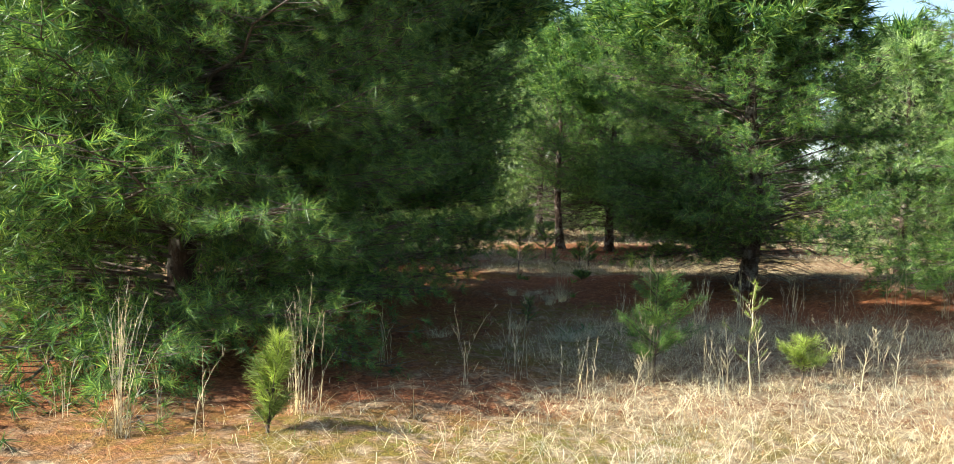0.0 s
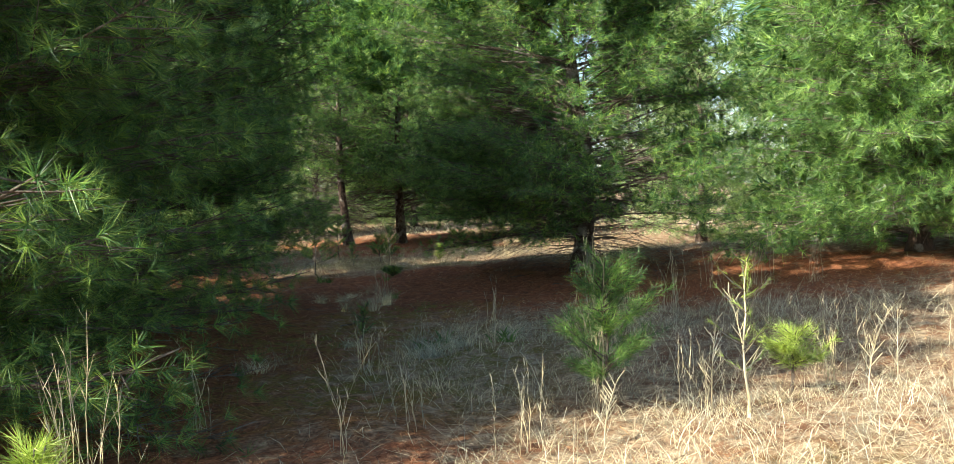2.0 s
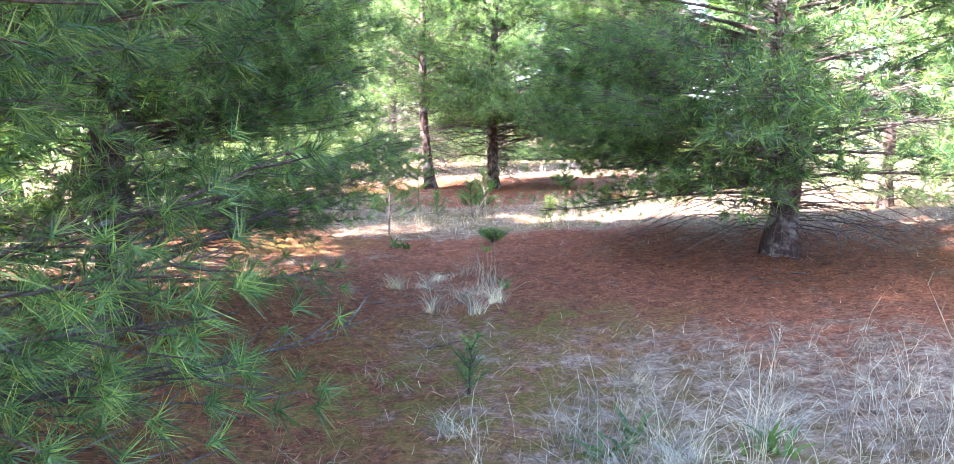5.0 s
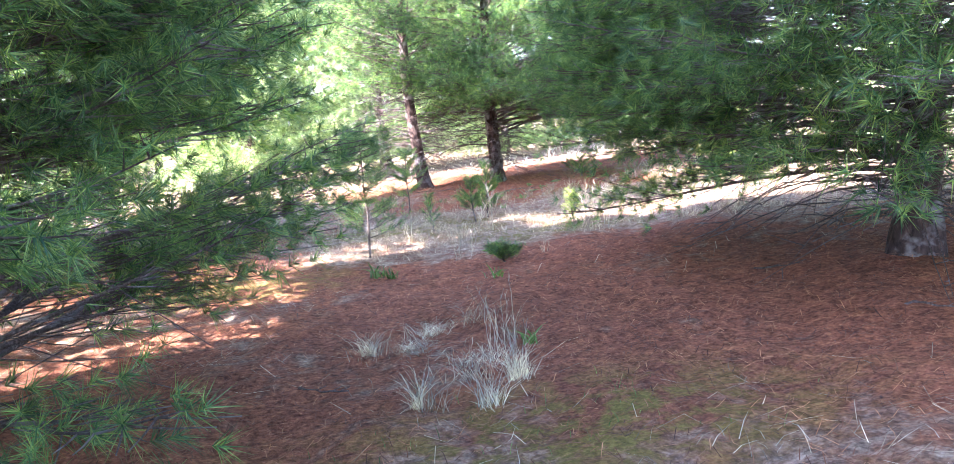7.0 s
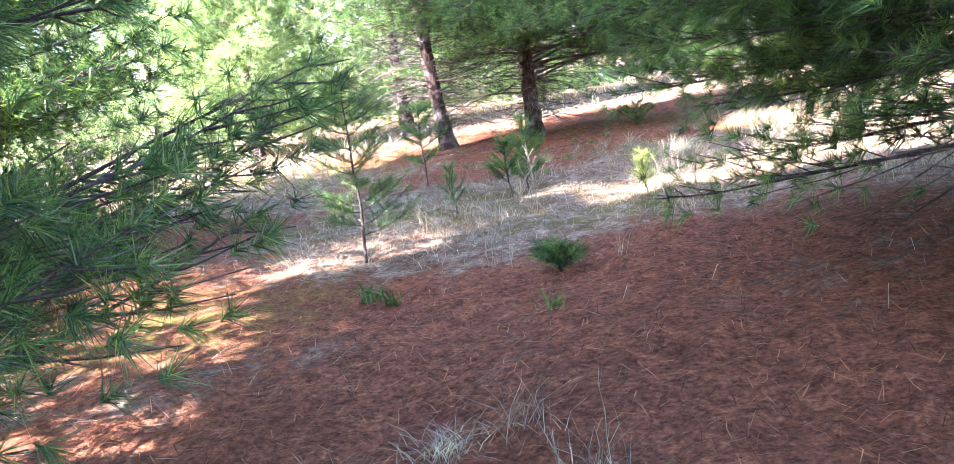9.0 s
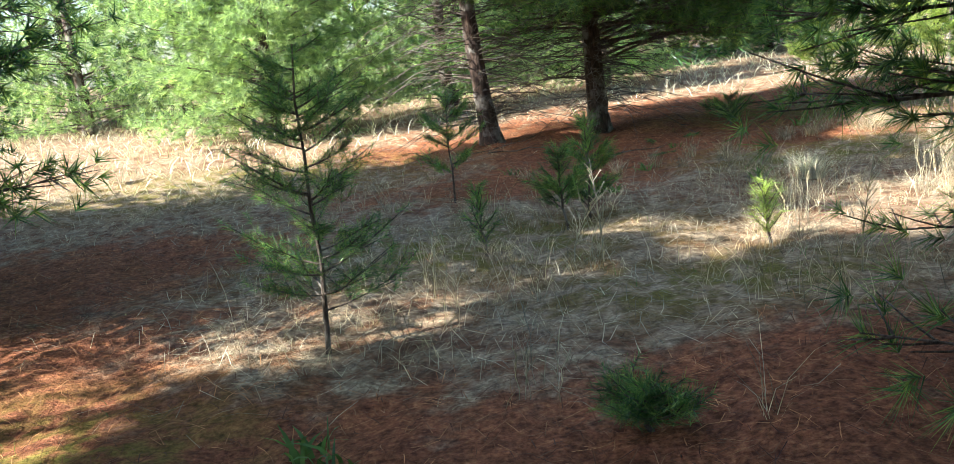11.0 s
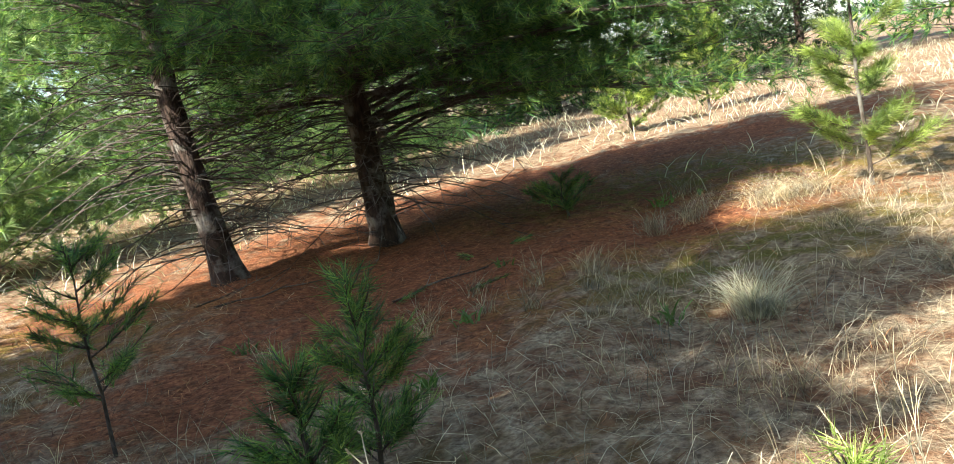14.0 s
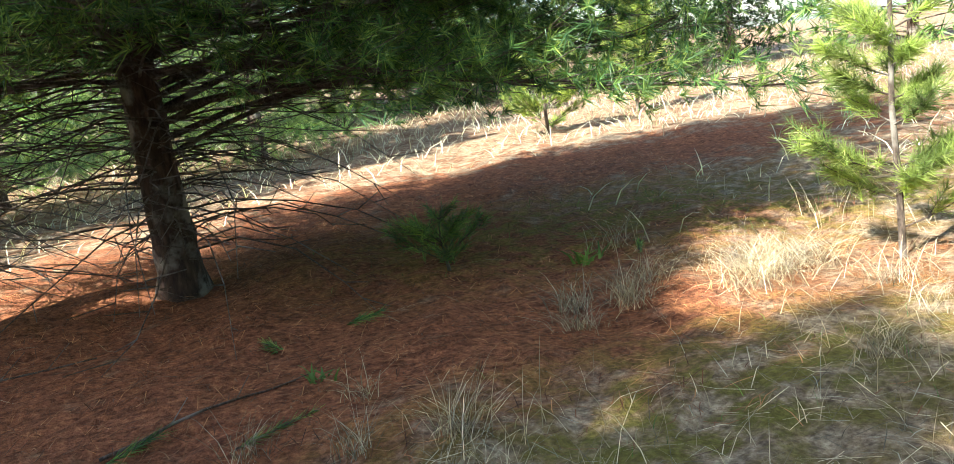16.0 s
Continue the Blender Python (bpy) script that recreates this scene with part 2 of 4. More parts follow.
def unit(v):
    return v / (np.linalg.norm(v, axis=-1, keepdims=True) + 1e-9)


def needles(rng, at, way, count, length, width, shoot, spread):
    """Triangles of needle tufts: at and way (N, 3), each tuft with count needles round its shoot."""
    at, way = np.repeat(at, count, 0), np.repeat(unit(way), count, 0)
    k = len(at)
    r = rng.normal(size=(k, 3))
    side = unit(r - (r * way).sum(1)[:, None] * way)
    open_ = spread * (0.35 + 0.9 * rng.random(k))[:, None]
    d = unit(way + side * open_)
    start = at - way * (rng.random(k) * shoot)[:, None]
    ln = (length * (0.7 + 0.5 * rng.random(k)))[:, None]
    wv = unit(np.cross(d, rng.normal(size=(k, 3)))) * (width / 2)
    sag = np.zeros((k, 3))
    sag[:, 2] = -0.12 * ln[:, 0]
    v = np.stack([start - wv, start + wv, start + d * ln + sag], 1).reshape(-1, 3)
    return v, np.arange(len(v)).reshape(-1, 3)


def pine(name, x, y, tall, reach, label, seed, lowest=0.25, foliage_from=0.3, girth=0.15, lean=(0, 0), rise=0.25, droop=0.35, whorl=0.42, arms=6,
         side_step=0.13, tuft_step=0.13, count=24, width=0.0075, length=0.14, fine_to=4.2, bare=0.3, gap=None, dead=0, mat=None, group="pines", single=True, longer=None, spread=1.65, high_step=34, clear=0.75, boughs=(), shape=0.6):
    """A white pine: trunk, limbs in whorls, twigs and tufts of needles. longer: (angle, half width, factor) where the limbs reach further."""
    rng = np.random.default_rng(seed)
    root = thing(name, x, y, label, "tree", group)
    wood, limbs, high, dry = Soup(), [], Soup(), []
    # trunk with a slow bend and a flared foot
    zs = np.unique(np.minimum(np.concatenate([np.array([-0.25, -0.05]), np.arange(0.04, 2.6, 0.13 if single else 0.6), np.array([3.2, 4.6, tall * 0.75, tall])]), tall))
    bend = 0.06 * rng.normal(size=2)
    cx = lean[0] * zs + bend[0] * np.sin(zs * 0.9)
    cy = lean[1] * zs + bend[1] * np.sin(zs * 0.8 + 1)
    cr = girth * (1 - 0.9 * np.clip(zs / tall, 0, 1)) * (1 + 0.45 * np.exp(-np.clip(zs + 0.05, 0, 9) / 0.22)) * (1 + 0.05 * np.sin(zs * 7.3 + seed) * np.exp(-np.clip(zs, 0, 9) / 1.5))
    ang = np.linspace(0, 2 * math.pi, 18, endpoint=False)
    flute = 1 + 0.09 * np.sin(3 * ang + rng.random() * 6)[None, :] * np.exp(-np.clip(zs, 0, 9) / 0.5)[:, None] + 0.05 * rng.normal(size=(len(zs), 18))
    v = np.stack([cx[:, None] + cr[:, None] * flute * np.cos(ang), cy[:, None] + cr[:, None] * flute * np.sin(ang), np.repeat(zs[:, None], 18, 1)], 2).reshape(-1, 3)
    f = [t for i in range(len(zs) - 1) for j in range(18) for t in ((i * 18 + j, i * 18 + (j + 1) % 18, (i + 1) * 18 + (j + 1) % 18), (i * 18 + j, (i + 1) * 18 + (j + 1) % 18, (i + 1) * 18 + j))]
    wood.add(v, np.array(f))
    at_f, way_f, at_c, way_c = [], [], [], []
    z = lowest
    while z < tall - 0.25:
        fine = z < fine_to
        frac = z / tall
        full = reach * min(1.0, (1.02 - frac) ** shape) * (1.0 if z > 0.7 else 0.85 + 0.2 * z)
        base_turn = rng.random() * 6.28
        step_up = whorl * (0.85 + 0.3 * rng.random())
        n = arms if fine else max(4, arms - 2)
        todo = [(base_turn + i * 2 * math.pi / n + rng.normal() * 0.22, z + rng.normal() * 0.12, 0) for i in range(n)]
        todo += [(ea, ez, el) for ez, ea, el in boughs if z - 0.001 <= ez < z + step_up or (z == lowest and ez < z)]
        for az, zz, given in todo:
            if zz < 0.12 or (not given and gap and gap[0] < zz < gap[1]):
                continue
            ln = full * (0.78 + 0.32 * rng.random())
            aside = False
            if longer:
                off = abs((az - longer[0] + math.pi) % (2 * math.pi) - math.pi)
                aside = off < longer[1]
                if aside:
                    ln *= longer[2]
            if given:
                ln = given
            living = given or zz > foliage_from or (aside and zz > foliage_from - 0.7)
            if not living:
                ln *= 0.3 + 0.3 * rng.random()
            keep = clear + 0.15 if zz < 2.3 else 0.4
            probe = np.linspace(0.2, 1.0, 9)
            west = 1.0 if x < path_x(y) else -1.0
            while ln > 0.4 and y < 24 and zz < 3.2 and np.min(west * (path_x(y + math.sin(az) * ln * probe) - (x + math.cos(az) * ln * probe))) < keep:
                ln *= 0.93
            steps = 8
            s = np.linspace(0, 1, steps)
            up = rise + 0.55 * frac + rng.normal() * 0.12
            fall = droop * (1 - frac)
            hz = ln * (up * s * 0.9 - fall * s ** 2 + 0.24 * s ** 3)
            swing = rng.normal() * (0.05 if given else 0.14)
            a = az + swing * s ** 2 + rng.normal(size=steps) * 0.03
            ox, oy = np.interp(zz, zs, cx), np.interp(zz, zs, cy)
            p = np.stack([ox + np.cos(a) * ln * s, oy + np.sin(a) * ln * s, zz + hz], 1)
            p[:, 2] = np.maximum(p[:, 2], 0.06 + 0.05 * s)
            r0 = (0.006 + 0.0048 * ln) * (1.0 if living else 0.6)
            limb = Soup() if fine else high
            limb.tube(p, r0 * (1 - 0.85 * s), 5 if fine else 3)
            if fine:
                (limbs if living else dry).append(limb)
            if not fine:
                m = max(10, int(ln * high_step))
                u = 0.3 + 0.7 * rng.random(m)
                q = np.stack([np.interp(u, s, p[:, k]) for k in range(3)], 1) + rng.normal(size=(m, 3)) * [0.3, 0.3, 0.12] * (ln * 0.35)
                at_c.append(q)
                way_c.append(np.stack([np.cos(a[-1]) * np.ones(m), np.sin(a[-1]) * np.ones(m), 0.5 * np.ones(m)], 1) + rng.normal(size=(m, 3)) * 0.4)
                continue
            if not living:
                for u in np.arange(0.25, 1.0, 0.16):
                    q = np.array([np.interp(u, s, p[:, k]) for k in range(3)])
                    b = a[-1] + rng.choice((-1, 1)) * (0.6 + 0.4 * rng.random())
                    l2 = 0.45 * (1 - u) * ln + 0.12
                    e = q + np.array([math.cos(b) * l2, math.sin(b) * l2, rng.normal() * 0.09])
                    limb.tube([q, (q + e) / 2 + rng.normal(size=3) * 0.02, e], [0.005, 0.004, 0.002], 3)
                continue
            # twigs to both sides, tufts along them
            start = bare * (0.75 + 0.5 * rng.random())
            for u in np.arange(start * 0.6, 1.001, side_step / ln):
                q = np.array([np.interp(u, s, p[:, k]) for k in range(3)])
                for sgn in (-1, 1):
                    if rng.random() < 0.12:
                        continue
                    b = np.interp(u, s, a) + sgn * (0.75 + 0.3 * rng.normal() * 0.6)
                    l2 = (0.16 + 0.34 * ln * (1.05 - u)) * (0.6 + 0.6 * rng.random())
                    lift = 0.1 + 0.16 * rng.normal()
                    dirv = np.array([math.cos(b), math.sin(b), lift])
                    e = q + dirv * l2
                    e[2] = max(e[2], 0.08)
                    if y + e[1] < 23.5 and e[2] < 2.8 and abs(x + e[0] - path_x(y + e[1])) < 0.38:
                        continue
                    if single:
                        limb.tube([q, (q + e) / 2 + [0, 0, -0.02 * l2], e], [0.0055, 0.004, 0.0025], 3)
                    if u < start:
                        continue
                    m = max(1, int(l2 / tuft_step))
                    w = np.linspace(0.35 if m > 1 else 1.0, 1.0, m)[:, None]
                    qq = q + (e - q) * w + rng.normal(size=(m, 3)) * [0.05, 0.05, 0.07]
                    at_f.append(qq)
                    way_f.append(dirv * [1, 1, 0.6] + [0, 0, 0.28] + rng.normal(size=(m, 3)) * 0.33)
            at_f.append(p[-2:])
            way_f.append(np.repeat([[math.cos(a[-1]), math.sin(a[-1]), 0.35]], 2, 0))
        z += step_up
    for _ in range(dead):
        # thin dead twigs from the lower trunk
        zz, az, l2 = 0.25 + rng.random() * 1.8, rng.random() * 6.28, 0.6 + rng.random() * 1.5
        s = np.linspace(0, 1, 5)
        a = az + rng.normal() * 0.4 * s
        p = np.stack([np.interp(zz, zs, cx) + np.cos(a) * l2 * s, np.interp(zz, zs, cy) + np.sin(a) * l2 * s, zz + l2 * (0.25 * s - 0.5 * s ** 2 + rng.normal(size=5) * 0.015)], 1)
        p[:, 2] = np.maximum(p[:, 2], 0.04)
        limb = Soup()
        dry.append(limb)
        limb.tube(p, 0.0095 * (1 - 0.75 * s), 3)
        for u in (0.3, 0.45, 0.6, 0.75, 0.9):
            q = np.array([np.interp(u, s, p[:, k]) for k in range(3)])
            b = a[-1] + rng.choice((-1, 1)) * 0.8
            e = q + np.array([math.cos(b), math.sin(b), 0.3 * rng.normal()]) * 0.3 * rng.random()
            limb.tube([q, e], [0.005, 0.0028], 3)
    part("trunk", wood.mesh("trunk", BARK, True), root, "rough grey-brown pine trunk")
    if single:
        for limb in limbs:
            part("limb", limb.mesh("limb", TWIG), root)
        for limb in dry:
            part("dead_branch", limb.mesh("dead_branch", DEADWOOD), root, "bare dead branch")
        if high.n:
            tagged(part("upper_branchwork", high.mesh("upper_branchwork", TWIG), root), kind="stuff")
    else:
        for limb in limbs + dry:
            for vv, ff in zip(limb.v, limb.f):
                high.v.append(vv)
            off = high.n
            for ff in limb.f:
                high.f.append(ff + off)
            high.n += limb.n
        tagged(part("branchwork", high.mesh("branchwork", TWIG), root), kind="stuff")
    crown = Soup()
    if at_f:
        at, way = np.concatenate(at_f), np.concatenate(way_f)
        aside = np.where(y + at[:, 1] < 23.5, np.abs(x + at[:, 0] - path_x(y + at[:, 1])), 9.0)
        keep = (aside > 0.48) | (at[:, 2] > 2.8)
        close = keep & (aside < 2.0)
        wide = keep & ~close
        crown.add(*needles(rng, at[wide], way[wide], count, length, width, 0.05, spread))
        if close.any():
            crown.add(*needles(rng, at[close], way[close], 36, 0.13, 0.0042, 0.05, spread))
    if at_c:
        crown.add(*needles(rng, np.concatenate(at_c), np.concatenate(way_c), 14, length * 2.2, width * 3.6, 0.25, 0.9))
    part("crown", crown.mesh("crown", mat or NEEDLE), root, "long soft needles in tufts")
    return root


def grass_tuft(x, y, label, seed, count, tall, spread, mat=None, bow=0.7, width=0.0028):
    """A low tuft of matted grass: many bent blades out of one foot."""
    rng = np.random.default_rng(seed)
    v, f = blades(rng, rng.normal(size=(count, 2)) * spread * 0.3, tall * (0.35 + 0.75 * rng.random(count)), width, bow, spread)
    ob = new("grass_tuft", mesh_from("grass_tuft", v, f, mat or DRY))
    ob.location = (x, y, float(height(x, y)) - 0.01)
    return tagged(ob, label, "dry grass", "dry grass tufts", "stuff")


def stalk_clump(x, y, label, seed, count, tall, spread):
    """Standing broom-like grass: thin stems with clasping leaves and feathery tops."""
    rng = np.random.default_rng(seed)
    root = thing("dry_grass_clump", x, y, label, "dry grass", "dry grass clumps", float(height(x, y)) - 0.01)
    for _ in range(count):
        h, az = tall * (0.5 + 0.55 * rng.random() ** 0.7), rng.random() * 6.283
        foot, out = rng.normal(size=2) * spread * 0.45, h * (0.03 + 0.42 * rng.random() ** 2)
        s = np.linspace(0, 1, 6)
        kink = rng.normal(size=6) * 0.006
        p = np.stack([foot[0] + math.cos(az) * out * s ** 2.2 + kink, foot[1] + math.sin(az) * out * s ** 2.2 - kink, h * s * (1 - 0.03 * s)], 1)
        stalk = Soup()
        stalk.tube(p, np.array([1.0, 0.9, 0.8, 0.8, 0.9, 0.25]) * 0.0019, 3)
        k = 5
        u = np.linspace(0.25, 0.92, k) + rng.normal(size=k) * 0.03
        at = np.stack([np.interp(u, s, p[:, c]) for c in range(3)], 1)
        stalk.add(*needles(rng, at, np.repeat([[0, 0, 1.0]], k, 0), 2, 0.11 * h + 0.03, 0.0036, 0.01, 0.4))
        part("stalk", stalk.mesh("stalk", STRAW), root)
    if count > 7:
        v, f = blades(rng, rng.normal(size=(count * 3, 2)) * spread * 0.6, 0.22 * tall + 0.1 * rng.random(count * 3), 0.0035, 0.7, 0.08)
        tagged(part("leaf_base", mesh_from("leaf_base", v, f, DRY), root, "curled dry leaves round the foot"), kind="stuff")
    return root


def blades(rng, xy, tall, width, bow, spread, z=None):
    """Bent blades in three joints at the places xy."""
    k = len(xy)
    az = rng.random(k) * 6.283
    out = tall * bow * (0.2 + rng.random(k)) + spread * rng.random(k)
    s = np.array([0, 0.4, 0.75, 1.0])
    dx, dy = np.cos(az), np.sin(az)
    px = xy[:, :1] + (dx * out)[:, None] * (s ** 1.7)
    py = xy[:, 1:2] + (dy * out)[:, None] * (s ** 1.7)
    pz = tall[:, None] * (s - 0.25 * np.minimum(out / np.maximum(tall, 1e-3), 2.0)[:, None] * s ** 3) + (0 if z is None else z[:, None])
    t2 = rng.random(k) * 6.283
    wx, wy = np.cos(t2) * width / 2, np.sin(t2) * width / 2
    w = np.array([1.0, 0.85, 0.55])
    left = np.stack([px[:, :3] - wx[:, None] * w, py[:, :3] - wy[:, None] * w, pz[:, :3]], 2)
    right = np.stack([px[:, :3] + wx[:, None] * w, py[:, :3] + wy[:, None] * w, pz[:, :3]], 2)
    tip = np.stack([px[:, 3:], py[:, 3:], pz[:, 3:]], 2)
    v = np.concatenate([left, right, tip], 1)
    f = np.array([(0, 3, 4), (0, 4, 1), (1, 4, 5), (1, 5, 2), (2, 5, 6)])
    tris = (np.arange(k)[:, None, None] * 7 + f[None]).reshape(-1, 3)
    return v.reshape(-1, 3), tris


# ---- ground, one sheet to the horizon ----
def axis(lo, hi, step, far):
    inner = list(np.arange(lo, hi + 1e-6, step))
    d, a, b = step, lo, hi
    left, right = [], []
    while a > -far:
        d *= 1.28
        a, b = a - d, b + d
        left.append(a)
        right.append(b)
    return np.array(left[::-1] + inner + right)


gx, gy = axis(-6, 11, 0.16, 900), axis(3, 34, 0.16, 900)
X, Y = np.meshgrid(gx, gy)
rough = np.random.default_rng(3).normal(size=X.shape) * 0.012
Z = height(X, Y) + rough
nx = len(gx)
i, j = np.meshgrid(np.arange(nx - 1), np.arange(len(gy) - 1))
a = (j * nx + i).ravel()
me = mesh_from("ground", np.stack([X, Y, Z], 2).reshape(-1, 3), np.concatenate([np.stack([a, a + 1, a + nx + 1], 1), np.stack([a, a + nx + 1, a + nx], 1)]), GROUND, True)
for key, values in (("litter", litter(X, Y)), ("moss", moss(X, Y))):
    me.attributes.new(key, "FLOAT", "POINT").data.foreach_set("value", values.astype(np.float32).ravel())
tagged(new("ground", me), "clearing floor of red pine litter, dry grass and moss", "ground", kind="structure")

# ---- the pines by the path ----
near = dict(count=24, width=0.0068, length=0.14)
pine("pine_tree", -3.1, 9.3, 8.8, 3.5, "tall dense pine with boughs down to the red litter", 11, lowest=0.2, foliage_from=0.1, girth=0.16, droop=0.40, whorl=0.25, arms=10, fine_to=3.6, bare=0.25, longer=(-1.0, 1.2, 1.2), clear=0.45, shape=0.5,
     boughs=[(0.5 + 0.17 * k, (0.35, -0.25, 0.05, -0.55)[k % 4], (3.3, 2.9, 3.1)[k % 3]) for k in range(14)] + [(0.9 + 0.17 * k, 1.1 + 0.37 * (k % 4), 3.0) for k in range(18)] + [(1.1 + 0.18 * k, -1.65 - 0.16 * (k % 4), 3.6) for k in range(9)], high_step=45, **dict(near, count=19, width=0.0090, length=0.15, tuft_step=0.15, side_step=0.14))
pine("pine_tree", -1.75, 14.7, 7.8, 3.0, "shaded pine with long low boughs over red litter", 12, lowest=0.45, foliage_from=0.2, girth=0.15, gap=(0.7, 1.65), clear=0.75, droop=0.36, longer=(0.3, 1.2, 1.3), high_step=60, boughs=[(1.4, 0.15, 2.6), (1.45, 0.4, 2.6), (1.5, -0.05, 2.4), (1.55, 0.28, 2.7), (1.65, 0.6, 2.8), (1.6, -0.25, 2.3), (1.7, 0.2, 2.6), (1.45, 0.75, 2.8), (1.6, 0.9, 2.9), (1.75, 0.75, 3.0), (1.9, 0.95, 3.0), (2.0, 0.4, 2.8), (1.9, 0.1, 2.6), (1.75, 0.45, 2.9), (1.7, 0.8, 3.1), (2.1, 0.25, 2.8), (2.3, -0.2, 2.5), (2.25, 0.6, 3.0), (2.4, 1.0, 3.1), (0.7, 0.8, 3.5), (0.6, 0.95, 3.3), (0.85, 0.65, 3.3), (0.5, 0.6, 3.1)] + [(0.9 + 0.17 * k, -0.85 + 0.3 * (k % 4 - 1.5), 2.6) for k in range(9)], dead=14, whorl=0.27, arms=8, fine_to=3.7, **dict(near, width=0.0080, count=20, tuft_step=0.14))
pine("pine_tree", 4.95, 16.4, 9.5, 3.4, "open pine with forked trunk and wiry lower twigs", 13, lowest=0.45, foliage_from=0.8, girth=0.16, droop=0.48, bare=0.42, dead=170, whorl=0.28, arms=8, fine_to=3.9, longer=(2.05, 0.7, 1.4), clear=0.42,
     boughs=[(1.3, 2.12, 3.5), (1.5, 1.96, 3.8), (1.65, 2.08, 3.9), (1.85, 2.2, 3.6), (2.0, 1.9, 4.0), (2.2, 2.05, 4.0), (1.6, 1.75, 3.8), (1.1, 1.9, 3.4), (1.4, 2.5, 2.8), (0.9, 2.1, 3.7), (1.75, 1.98, 4.0), (1.2, 2.02, 3.9), (1.45, 2.14, 3.7), (2.3, 2.0, 3.7), (2.4, 2.12, 3.8), (2.25, 1.88, 3.8), (2.5, 1.98, 3.9), (2.05, 1.8, 3.8), (2.15, 1.9, 3.6), (2.3, 1.76, 3.9), (2.2, 1.84, 3.7), (1.2, 3.6, 3.0), (1.4, 3.9, 3.2), (0.85, 3.6, 2.0), (0.7, 3.35, 2.0), (0.95, 3.9, 2.2), (1.05, 3.45, 2.3), (0.8, 3.1, 2.0), ] + [(1.0 + 0.09 * k, 2.2 + 0.12 * (k % 3 - 1), 3.6) for k in range(12)] + [(0.85 + 0.13 * k, 4.1 + 0.35 * (k % 3 - 1), 1.7) for k in range(7)] + [(1.0 + 0.08 * k, 2.45 + 0.1 * (k % 3 - 1), 2.8) for k in range(5)], **dict(near, count=20, width=0.0088, length=0.15))
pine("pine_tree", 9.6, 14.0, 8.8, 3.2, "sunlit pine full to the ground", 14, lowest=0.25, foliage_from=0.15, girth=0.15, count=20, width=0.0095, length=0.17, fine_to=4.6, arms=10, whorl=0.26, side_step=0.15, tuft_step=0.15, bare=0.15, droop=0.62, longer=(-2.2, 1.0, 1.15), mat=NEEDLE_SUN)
pine("pine_tree", 2.72, 28.75, 7.6, 3.0, "pine with pale sunlit trunk and bare lower limbs", 15, lowest=1.0, foliage_from=2.0, girth=0.13, lean=(-0.045, 0), high_step=14, bare=0.3, dead=110, fine_to=4.0, whorl=0.33, arms=7, count=20, width=0.0068, length=0.14, side_step=0.14)
pine("pine_tree", 4.3, 28.75, 7.6, 3.5, "pine with dark trunk over a bed of red litter", 16, lowest=1.0, foliage_from=1.35, girth=0.145, high_step=14, bare=0.22, droop=0.58, dead=120, fine_to=4.0, whorl=0.3, arms=9, count=22, width=0.0068, length=0.14, side_step=0.14, longer=(0.0, 0.85, 1.35),
     boughs=[(1.15 + 0.085 * k, (-0.5, 0.1, -0.2, 0.35, -0.75)[k % 5], (3.2, 4.3, 3.8, 3.5)[k % 4]) for k in range(14)] + [(1.45, -1.5, 1.6), (1.9, -1.2, 1.9), (1.7, -1.9, 1.7), (1.6, -2.3, 1.9), (2.0, -1.6, 2.1), (1.5, -0.9, 2.4), (1.75, -2.7, 2.0), (2.2, -2.0, 2.2)])
pine("pine_tree", -3.6, 21.5, 8.8, 3.3, "pine at the field edge with shaded boughs", 17, lowest=0.4, foliage_from=0.3, girth=0.15, count=16, width=0.010, side_step=0.15, tuft_step=0.12, boughs=[(1.0 + 0.2 * k, (0.0, 0.2, -0.15)[k % 3], 3.2) for k in range(8)])
# pines added on the west side, placed and scaled to shade the clearing
row = pine("pine_tree", -6.2, 13.2, 8.2, 2.8, "pine added in the west row to shade the clearing", 18, lowest=0.4, foliage_from=0.3, girth=0.13, count=14, width=0.024, length=0.17, side_step=0.24, tuft_step=0.2, arms=8, whorl=0.34, high_step=50, single=False)
for x, y, s, t in ((-7.6, 11.6, 1.45, 130), (-5.0, 16.6, 1.2, 300), (-7.2, 21.4, 1.1, 60), (-5.2, 23.8, 1.3, 250)):
    copy_thing(row, pose(x, y, float(height(x, y)), 0, 0, t)).scale = (s, s, s)
# far pines: their sun glare is carried by the lightened needle colour
f1 = pine("pine_tree", -1.0, 33.4, 9.0, 3.3, "sunlit pine behind the open field, sun glare put in its needle colour", 21, lowest=0.25, foliage_from=0.1, group="far pines", mat=NEEDLE_FAR_LIT, side_step=0.21, tuft_step=0.16, count=26, width=0.010, length=0.22, spread=1.25, fine_to=6.0, arms=8, whorl=0.34, bare=0.12, single=False, high_step=20)
f2 = pine("pine_tree", 2.6, 36.5, 7.6, 3.3, "sunlit pine beyond the paired trunks", 22, lowest=0.25, foliage_from=0.1, group="far pines", mat=NEEDLE_FAR_LIT, side_step=0.28, tuft_step=0.22, count=18, width=0.012, length=0.27, fine_to=6.0, arms=6, whorl=0.4, bare=0.15, single=False, high_step=12)
